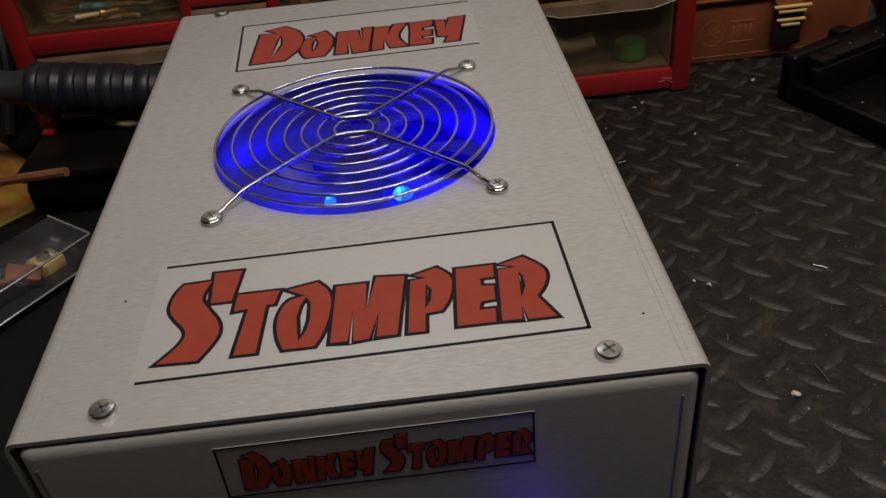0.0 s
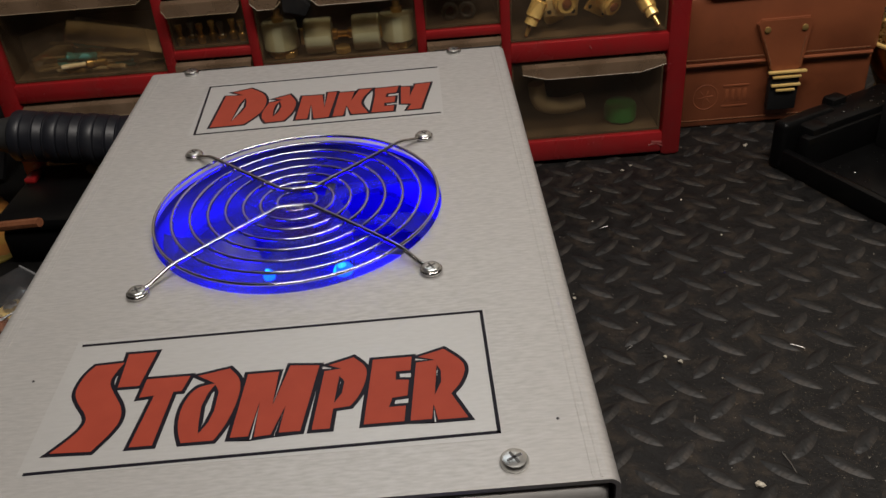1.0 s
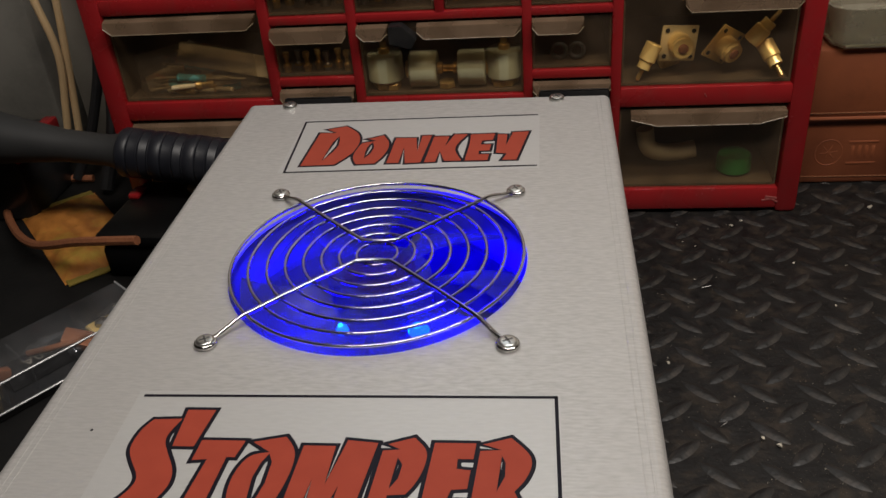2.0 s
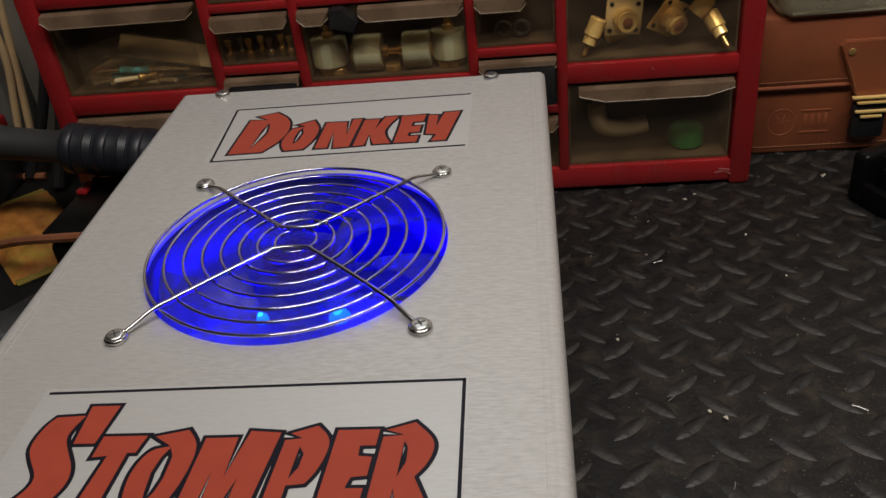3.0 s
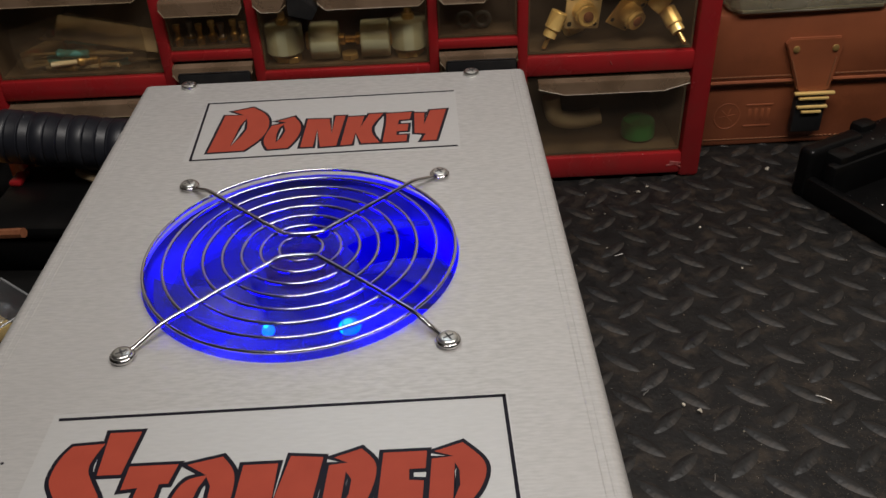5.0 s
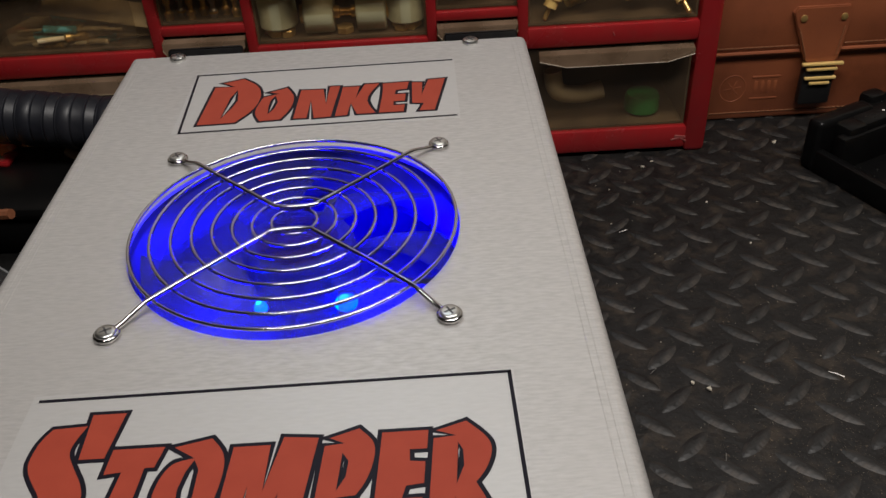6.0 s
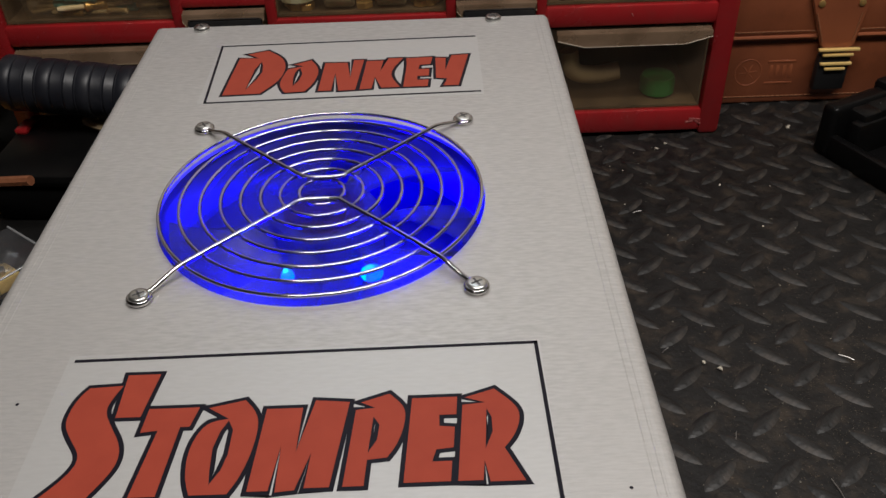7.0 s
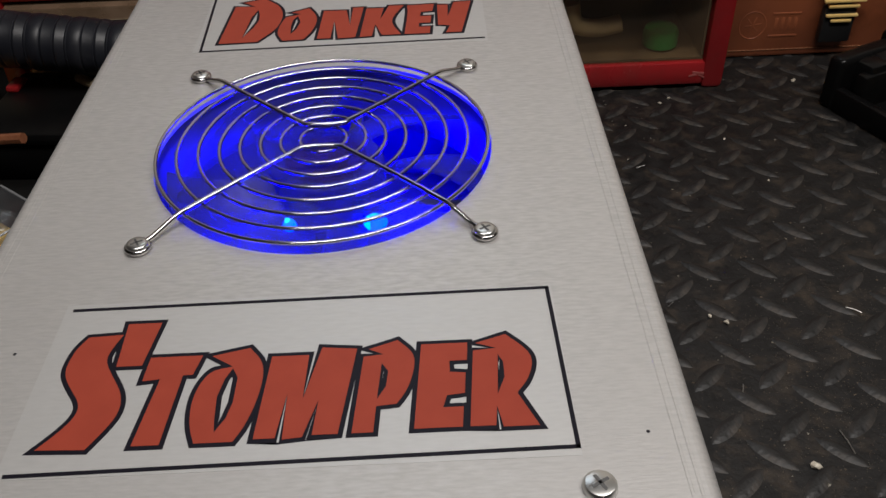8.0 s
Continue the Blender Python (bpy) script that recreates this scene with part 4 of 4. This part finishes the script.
# the shallow tray on the case
def open_tray(w, d, h, t, lean):
    bm = bmesh.new()
    n = 8

    def ring(inset, z, rad):
        out = []
        for cx, cy, a0 in ((w - rad, rad, -90), (w - rad, d - rad, 0), (rad, d - rad, 90), (rad, rad, 180)):
            for k in range(n):
                a = radians(a0 + 90 * k / (n - 1))
                r = rad - inset
                out.append(bm.verts.new((cx + r * math.cos(a), cy + r * math.sin(a), z)))
        return out
    rings = [ring(0.006, 0.0, 0.012), ring(0.001, 0.004, 0.012), ring(-lean, h, 0.012), ring(t - lean, h, 0.012), ring(0.001 + t, 0.005, 0.012), ring(0.006, 0.002, 0.012)]
    k = len(rings[0])
    for a, b in zip(rings, rings[1:]):
        for j in range(k):
            bm.faces.new((a[j], a[(j + 1) % k], b[(j + 1) % k], b[j]))
    bm.faces.new(rings[0][::-1])
    bm.faces.new(rings[-1])
    bmesh.ops.recalc_face_normals(bm, faces=bm.faces[:])
    return bm


ob = finish("shallow_tray", open_tray(0.120, 0.090, 0.030, 0.002, 0.003), TRAY)
ob.matrix_world = pose(0.2625, 0.3240, 0.1086, 0, 0, 1)
rim_pts = [(0.010, 0.0035), (0.060, 0.0030), (0.110, 0.0035), (0.1165, 0.012), (0.1165, 0.078), (0.108, 0.0865), (0.012, 0.0865), (0.0035, 0.078), (0.0035, 0.012)]
part("foot_rim", tube([(x, y, 0.0022) for x, y in rim_pts], 0.0013, 8, True), mat("pale_tray_edge", (0.50, 0.47, 0.37), 0.3), ob)
tagged(ob, "hazy grey-green plastic tray with rounded corners on the leather case", "tray")

# ---- the soldering stand: black base, holder plate, sponge ----
stand = thing("soldering_stand", pose(0.3140, 0.2470, 0, 0, 0, -64.3), "black soldering iron stand, dusty tray with metal crumbs", "soldering stand")
part("base", box(-0.018, 0.190, 0.0, 0.105, 0.0, 0.006, 0.0015), JET, stand)
part("tray_wall", box(-0.009, 0.190, -0.001, 0.006, 0.0, 0.0170, 0.002), JET, stand)
part("end_wall", box(-0.020, -0.007, -0.0016, 0.050, 0.0, 0.0375, 0.004, seg=4), JET, stand)
part("tray_wall", box(0.183, 0.190, 0.006, 0.105, 0.0, 0.0145, 0.002), JET, stand)
part("tray_wall", box(-0.001, 0.008, 0.006, 0.105, 0.0, 0.0300, 0.002), JET, stand)
part("corner_post", box(-0.0190, 0.0060, 0.0120, 0.030, 0.0, 0.0350, 0.003), JET, stand)
part("corner_post", box(-0.0250, -0.0130, 0.052, 0.068, 0.0, 0.0400, 0.003), JET, stand)
part("cross_bar", box(-0.0225, 0.0055, 0.026, 0.115, 0.0260, 0.0352, 0.0025), JET, stand)
plate = part("holder_plate", box(0.010, 0.098, 0.076, 0.082, 0.005, 0.050, 0.0022), BLACK, stand)
part("holder_ring", tube([(0.056 + 0.017 * math.cos(a), 0.074, 0.031 + 0.017 * math.sin(a)) for a in [j * math.tau / 36 for j in range(36)]], 0.0042, 10, True), BLACK, plate)
part("holder_eye", lathe([(0.009, -0.008), (0.010, 0.0), (0.009, 0.003)], 28, pose(0.056, 0.074, 0.031, 90)), STEEL, plate)
part("sponge_dish", box(0.085, 0.150, 0.036, 0.100, 0.0055, 0.0105, 0.0015), STEEL, stand)
part("sponge", box(0.092, 0.144, 0.044, 0.094, 0.0100, 0.0165, 0.003), SPONGE, stand, "bright yellow sponge")

# brass wool in its gold cup
wool = thing("brass_wool_cup", pose(0.442, 0.345, 0) @ Matrix.Diagonal((1.04, 1.04, 1.12, 1)), "gold cup filled with curled brass wool", "tip cleaner")
part("cup", lathe([(0.028, 0.0), (0.030, 0.002), (0.022, 0.010), (0.020, 0.016), (0.030, 0.036), (0.0345, 0.048), (0.0350, 0.053), (0.033, 0.053), (0.030, 0.044)], 40), CUP, wool)
part("rim", tube([(0.0350 * math.cos(a), 0.0350 * math.sin(a), 0.053) for a in [j * math.tau / 48 for j in range(48)]], 0.0016, 8, True), GOLD, wool)
bm = bmesh.new()
for k in range(420):
    d = Vector((rng.gauss(0, 1), rng.gauss(0, 1), rng.gauss(0, 1))).normalized() * 0.029 * rng.uniform(0.6, 1) ** 0.33
    c = Vector((d.x, d.y, 0.068 + d.z * 0.9))
    ax = Vector((rng.gauss(0, 1), rng.gauss(0, 1), rng.gauss(0, 1))).normalized()
    e1 = ax.orthogonal().normalized()
    e2 = ax.cross(e1)
    r = rng.uniform(0.002, 0.0042)
    tube([c + e1 * r * math.cos(a) + e2 * r * math.sin(a) + ax * 0.0012 * a for a in [j * 0.9 for j in range(9)]], 0.00042, 3, bm=bm)
tagged(part("wool", bm, BRASS, wool, "curled brass shavings"), kind="stuff")

# ---- the left side: tool grip on a black tool box, foil packet, braid, fuse holder, cables ----
PAD = 0.0034
# Made-up pad that keeps the mat's left end plain black.
tagged(finish("added_black_pad", box(-0.50, -0.108, -0.28, 0.405, 0.0002, PAD, 0.0008), mat("smooth_black_pad", (0.006, 0.006, 0.006), 0.6, 0.0, (0.011, 0.0105, 0.010), 40, 0.7, 0.4, 200, spec=0.14)),
       "smooth black pad added over the dark left of the bench mat", "pad", kind="structure")
tool_box = thing("tool_box", pose(-0.172, 0.247, PAD, 0, 0, -4), "low black tool box with a red latch", "tool box")
part("body", box(-0.070, 0.080, -0.045, 0.034, 0.0, 0.026, 0.005), JET, tool_box)
part("lid", box(-0.072, 0.082, -0.047, 0.035, 0.0265, 0.0360, 0.004), JET, tool_box)
part("latch", box(-0.070, -0.061, 0.004, 0.020, 0.0355, 0.0400, 0.002), RED, tool_box, "red latch")

ob = finish("cream_tie", tube(curve_points([(-0.028, 0.006, 0.004), (-0.012, -0.003, 0.0045), (0.006, 0.001, 0.004), (0.024, -0.004, 0.004), (0.034, 0.002, 0.0038)], 8), 0.0032, 10), PAPER)
ob.matrix_world = pose(-0.168, 0.256, PAD + 0.0362, 0, 0, -6)
tagged(ob, "short cream tie lying on the black tool box", "tie")

grip = thing("grip_tool", along((-0.240, 0.266, 0.0735), (-0.100, 0.256, 0.0585)), "blue-black tool with a ribbed grip, lying on the tool box", "hand tool")
prof = [(0.0145, 0.0)]
for k in range(15):
    z = 0.002 + k * 0.0085
    prof += [(0.0176, z), (0.0182, z + 0.0010), (0.0183 - 0.0006 * (k % 3), z + 0.0062), (0.0178, z + 0.0074), (0.0174, z + 0.0078)]
prof += [(0.0150, 0.135)]
part("ribbed_grip", lathe(prof, 32), GRIP, grip)
part("neck", lathe([(0.019, -0.150), (0.0210, -0.140), (0.0205, -0.105), (0.0160, -0.075), (0.0120, -0.045), (0.0115, -0.010), (0.0140, 0.0005)], 32), NECK, grip)
part("red_band", lathe([(0.0205, -0.128), (0.0222, -0.126), (0.0222, -0.114), (0.0205, -0.112)], 32), RED, grip, "red band")

ob = thing("foil_packet", pose(-0.293, 0.264, PAD, 0, 0, -48.6), "crinkled amber foil packet lying on the mat", "packet")
bm = bmesh.new()
nx, ny = 28, 14
grid = [[[bm.verts.new(((i / nx - 0.5) * 0.128, (j / ny - 0.5) * 0.060, base + h * (0.0062 * (1 - abs(2 * i / nx - 1) ** 6) * (1 - abs(2 * j / ny - 1) ** 4)
         + 0.0022 * noise.noise(Vector((i * 0.55 + j * 0.3, j * 0.45, 3)))))) for j in range(ny + 1)] for i in range(nx + 1)] for base, h in ((0.0012, 1.0), (0.0004, 0.0))]
for k in (0, 1):
    for i in range(nx):
        for j in range(ny):
            f = (grid[k][i][j], grid[k][i + 1][j], grid[k][i + 1][j + 1], grid[k][i][j + 1])
            bm.faces.new(f if k == 0 else f[::-1])
rim = [(i, 0) for i in range(nx)] + [(nx, j) for j in range(ny)] + [(i, ny) for i in range(nx, 0, -1)] + [(0, j) for j in range(ny, 0, -1)]
for (a, b), (c, d) in zip(rim, rim[1:] + rim[:1]):
    bm.faces.new((grid[0][a][b], grid[1][a][b], grid[1][c][d], grid[0][c][d]))
bmesh.ops.recalc_face_normals(bm, faces=bm.faces[:])
part("wrapper", bm, AMBER, ob)
for sx in (-1, 1):
    part("seal_strip", box(*sorted((sx * 0.0600, sx * 0.0685)), -0.0285, 0.0285, 0.0006, 0.0022, 0.0006), mat("yellow_seal", (0.20, 0.15, 0.03), 0.4), ob,
         "yellowish sealed edge")

braid = finish("copper_braid", tube(curve_points([(-0.322, 0.352, 0.004), (-0.362, 0.345, 0.006), (-0.372, 0.305, 0.008), (-0.345, 0.262, 0.010), (-0.302, 0.220, 0.0200),
                                                  (-0.250, 0.196, 0.0370), (-0.201, 0.181, 0.0470)], 10), 0.0032, 8), COPPER)
braid.location.z = PAD
tagged(braid, "loop of copper braid arching across the foil packet", "braid")

holder = thing("fuse_holder", pose(-0.238, 0.102, PAD, 0, 0, 52), "clear-covered fuse holder with gold terminals", "fuse holder")
part("base", box(-0.060, 0.062, -0.020, 0.020, 0.0, 0.006, 0.002), BLACK, holder)
cover = part("cover", box(-0.062, 0.064, -0.022, 0.022, 0.0062, 0.0260, 0.003), CLEAR, holder, "clear plastic cover")
# Pale tubes stand in for the highlights along the clear cover's edges.
for x, y, z in ((0, -0.0215, 0.0255), (0, -0.0215, 0.0065)):
    part("cover_rim", tube([(-0.060, y, z), (0.062, y, z)], 0.0007, 6), mat("clear_edge_highlight", (0.24, 0.245, 0.25), 0.2), cover)
for x in (0.063,):
    part("cover_rim", tube([(x, -0.021, 0.0255), (x, 0.021, 0.0255)], 0.0007, 6), bpy.data.materials["clear_edge_highlight"], cover)
for x in (-0.040, 0.040):
    part("terminal", box(x - 0.009, x + 0.009, -0.008, 0.008, 0.006, 0.0145, 0.0012), GOLD, holder)
    part("bolt", lathe([(0.0045, 0), (0.0045, 0.003), (0.003, 0.0036)], 6, pose(x, 0, 0.0145)), STEEL, holder)
for x in (-0.052, -0.030, -0.012, 0.014, 0.030, 0.053):
    part("inner_rib", box(x - 0.0008, x + 0.0008, -0.019, 0.019 - 0.008 * (x > 0), 0.0065, 0.0190 + 0.003 * (x < 0), 0.0003, seg=1), CLEAR, holder)
part("copper_link", tube(curve_points([(0.030, -0.004, 0.0150), (0.020, -0.010, 0.0195), (0.006, -0.006, 0.0205), (-0.006, 0.004, 0.0185)], 6), 0.0019, 8), COPPER, holder, "bent copper link")
# Made-up clear and metal bits, strewn to give glints inside the cover.
chip_rng = random.Random(11)
for k in range(14):
    w, d, h = chip_rng.uniform(0.003, 0.010), chip_rng.uniform(0.002, 0.006), chip_rng.uniform(0.002, 0.007)
    chip_ob = part("loose_chip", box(-w, w, -d, d, -h / 2, h / 2, 0.0008), (CLEAR, CLEAR, STEEL, CLEAR, COPPER)[k % 5], holder)
    chip_ob.matrix_local = pose(chip_rng.uniform(-0.050, 0.052), chip_rng.uniform(-0.014, 0.014), chip_rng.uniform(0.014, 0.021), chip_rng.uniform(-25, 25), chip_rng.uniform(-25, 25), chip_rng.uniform(0, 180))
fuse = part("fuse", box(-0.024, 0.024, -0.009, 0.009, 0.0065, 0.0160, 0.0012), BLACK, holder)
text = bpy.data.curves.new("rating", "FONT")
text.body, text.size, text.align_x, text.align_y = "100A", 0.011, "CENTER", "CENTER"
tob = bpy.data.objects.new("rating", text)
scene.collection.objects.link(tob)
bpy.context.view_layer.update()
me = bpy.data.meshes.new_from_object(tob.evaluated_get(bpy.context.evaluated_depsgraph_get()))
bpy.data.objects.remove(tob)
me.materials.append(CHIP)
mark = new("rating_mark", me)
mark.parent = fuse
mark.matrix_world = holder.matrix_world @ pose(0, 0, 0.0163, 0, 0, 180)

meter = thing("meter_case", pose(-0.390, 0.322, PAD), "black meter case with a red edge, holding up the tool", "meter case")
part("body", box(-0.040, 0.050, -0.035, 0.035, 0.0, 0.060, 0.005), BLACK, meter)
part("red_edge", box(0.040, 0.0515, -0.034, 0.034, 0.050, 0.0615, 0.002), RED, meter, "red edge")
panel = finish("grey_enclosure", box(-0.70, -0.375, 0.42, 0.55, 0.0, 0.33, 0.006), GREY_PAINT)
tagged(panel, "dull grey painted metal enclosure at the back of the bench", "enclosure")
ob = finish("grey_board", box(-0.372, -0.275, 0.455, 0.475, 0.0, 0.32, 0.002), mat("pale_grey_board", (0.36, 0.33, 0.28), 0.7, 0.0, (0.20, 0.18, 0.15), 18, 0.7))
tagged(ob, "pale grey board standing behind the cabinet", "board")
for k, pts in enumerate(([(-0.368, 0.405, 0.30), (-0.355, 0.40, 0.165), (-0.346, 0.398, 0.105), (-0.353, 0.395, 0.055), (-0.362, 0.39, 0.0075)],
                         [(-0.325, 0.41, 0.30), (-0.335, 0.405, 0.165), (-0.341, 0.404, 0.110), (-0.347, 0.402, 0.060), (-0.352, 0.396, 0.0075)])):
    tagged(finish("cream_cable", tube(curve_points(pts, 8), 0.0033, 10), CREAM), "cream cable hanging down behind the cabinet", "cable", "cream cables")
tagged(finish("black_cable", tube(curve_points([(-0.312, 0.43, 0.30), (-0.322, 0.42, 0.18), (-0.310, 0.40, 0.11), (-0.318, 0.37, 0.05), (-0.335, 0.35, 0.008)], 8),
                                  0.0045, 10), BLACK), "black cable hanging down beside the cabinet", "cable")

tagged(finish("black_cable", tube(curve_points([(-0.290, 0.435, 0.30), (-0.292, 0.42, 0.20), (-0.300, 0.40, 0.12), (-0.292, 0.36, 0.06), (-0.300, 0.33, 0.008)], 8),
                                  0.0060, 10), BLACK), "black cable hanging down beside the cabinet", "cable")

# ---- clippings and crumbs on the mat ----
def crumb_mesh(seed):
    r = random.Random(seed)
    bm = bmesh.new()
    bmesh.ops.create_icosphere(bm, subdivisions=1, radius=1)
    for v in bm.verts:
        v.co *= r.uniform(0.6, 1.25)
    me = bpy.data.meshes.new("crumb")
    bm.to_mesh(me)
    bm.free()
    me.materials.append(CHIP)
    return me


CRUMBS = [crumb_mesh(k) for k in range(4)]
for x, y, r in ((0.197, 0.2720, 0.0016), (0.2980, 0.2950, 0.0018), (0.229, 0.2240, 0.0009), (0.197, -0.0340, 0.0023), (0.2050, 0.2790, 0.0011), (0.183, 0.055, 0.0018),
                (0.176, 0.060, 0.0014), (0.135, 0.120, 0.0012), (0.300, 0.297, 0.0012), (0.162, 0.205, 0.0008), (0.243, 0.176, 0.0008)):
    ob = new("crumb", CRUMBS[int(x * 1000) % 4])
    ob.matrix_world = pose(x, y, r * 0.6, 20, 0, x * 3000) @ Matrix.Diagonal((r * 0.8, r * 1.3, r * 0.7, 1))
    tagged(ob, "pale crumb lying on the mat", "crumb", "crumbs on the mat")
for x, y, L, a in ((0.215, -0.022, 0.013, 100), (0.178, 0.010, 0.007, 70), (0.210, -0.060, 0.006, 20), (0.168, 0.196, 0.006, 15), (0.250, 0.060, 0.008, 150), (0.158, 0.070, 0.005, 40)):
    c, s = math.cos(radians(a)) * L / 2, math.sin(radians(a)) * L / 2
    ob = finish("wire_clipping", tube([(-c, -s, 0), (0.0004, 0.0004, 0.0002), (c, s, 0.0004)], 0.00026, 6), STEEL)
    ob.location = (x, y, 0.0006)
    tagged(ob, "short bright wire clipping on the mat", "wire clipping", "wire clippings")
bm = bmesh.new()
for k in range(700):
    x, y = rng.uniform(0.10, 0.50), rng.uniform(-0.15, 0.32)
    r = rng.uniform(0.00012, 0.00042) * (2.2 if rng.random() < 0.12 else 1)
    vs = [bm.verts.new((x + r * a * rng.uniform(0.6, 1.6), y + r * b * rng.uniform(0.6, 1.6), z)) for a, b, z in
          ((1, 0, 0.0001), (-0.5, 0.9, 0.0001), (-0.5, -0.9, 0.0001), (0, 0, 0.0001 + r))]
    for f in ((0, 1, 3), (1, 2, 3), (2, 0, 3)):
        bm.faces.new([vs[i] for i in f])
tagged(finish("dust_grains", bm, CHIP, smooth=False), "scattered pale dust grains on the rubber mat", "dust", kind="stuff")
GRIT = mat("brown_grit", (0.13, 0.10, 0.07), 0.8, 0.0, (0.06, 0.045, 0.03), 400, 0.9)
bm = bmesh.new()
for k in range(9000):
    x, y = rng.gauss(0.270, 0.065), rng.gauss(0.0, 0.075)
    if x < 0.105 or y > 0.27:
        continue
    r = rng.uniform(0.00010, 0.00030) * (2.4 if rng.random() < 0.02 else 1)
    vs = [bm.verts.new((x + r * a * rng.uniform(0.6, 1.8), y + r * b * rng.uniform(0.6, 1.8), z)) for a, b, z in
          ((1, 0, 0.0001), (-0.5, 0.9, 0.0001), (-0.5, -0.9, 0.0001), (0, 0, 0.0001 + r * 0.7))]
    for f in ((0, 1, 3), (1, 2, 3), (2, 0, 3)):
        bm.faces.new([vs[i] for i in f])
tagged(finish("brown_grit", bm, GRIT, smooth=False), "brown grit strewn over the rubber mat", "grit", kind="stuff")
bm = bmesh.new()
for k in range(90):
    p = stand.matrix_world @ (Vector((rng.uniform(-0.02, 0.003), rng.uniform(0.03, 0.10), 0.0354)) if k % 5 == 0 else Vector((rng.uniform(0.012, 0.18), rng.uniform(0.009, 0.07), 0.0062)))
    r = rng.uniform(0.0003, 0.0012)
    vs = [bm.verts.new((p.x + r * a, p.y + r * b, p.z + z * r)) for a, b, z in ((1, 0, 0), (-0.5, 0.9, 0), (-0.5, -0.9, 0), (0, 0, 1))]
    for f in ((0, 1, 3), (1, 2, 3), (2, 0, 3)):
        bm.faces.new([vs[i] for i in f])
tagged(finish("solder_crumbs", bm, ZINC, smooth=False), "bright solder crumbs in the stand's tray", "crumbs", kind="stuff")


# ---- the raised lugs of the mat, last ----
def lug_data():
    """A raised lens-shaped lug, 25 mm long, with sloping flanks."""
    vs, fs = [], []
    n = 10
    for i in range(n + 1):
        t = -1 + 2 * i / n
        w = 0.0037 * (1 - t * t) ** 0.75 + 0.0002
        h = 0.0010 * (1 - t ** 4) + 0.00003
        vs += [(t * 0.0125, -w, 0.0), (t * 0.0122, -w * 0.36, h), (t * 0.0122, w * 0.36, h), (t * 0.0125, w, 0.0)]
    for i in range(n):
        for j in range(3):
            a = 4 * i + j
            fs.append((a, a + 4, a + 5, a + 1))
    return vs, fs


lug_vs, lug_fs = lug_data()
lug_me = bpy.data.meshes.new("lug")
lug_me.from_pydata(lug_vs, [], lug_fs)
for p in lug_me.polygons:
    p.use_smooth = True
lug_me.materials.append(LUG)
rest_vs, rest_fs = [], []
for i in range(-33, 26):
    for j in range(-28, 16):
        for ox, oy, turn in ((0.2110, 0.1265, -44), (0.1957, 0.1418, 42)):
            x, y = ox + 0.0306 * i, oy + 0.0306 * j
            if not (-0.83 < x < 0.93 and -0.73 < y < 0.58) or (abs(x) < 0.09 and abs(y) < 0.145):
                continue
            if 0.095 < x < 0.40 and -0.10 < y < 0.31:
                ob = new("lug", lug_me)
                ob.matrix_world = pose(x, y, 0.0, 0, 0, turn)
                ob.parent = rubber_mat
            else:
                c, s, k = math.cos(radians(turn)), math.sin(radians(turn)), len(rest_vs)
                rest_vs += [(x + c * a - s * b, y + s * a + c * b, z) for a, b, z in lug_vs]
                rest_fs += [tuple(k + q for q in f) for f in lug_fs]
rest_me = bpy.data.meshes.new("far_lugs")
rest_me.from_pydata(rest_vs, [], rest_fs)
for p in rest_me.polygons:
    p.use_smooth = True
rest_me.materials.append(LUG)
rest = new("far_lugs", rest_me)
rest.parent = rubber_mat
rest["kind"] = "stuff"
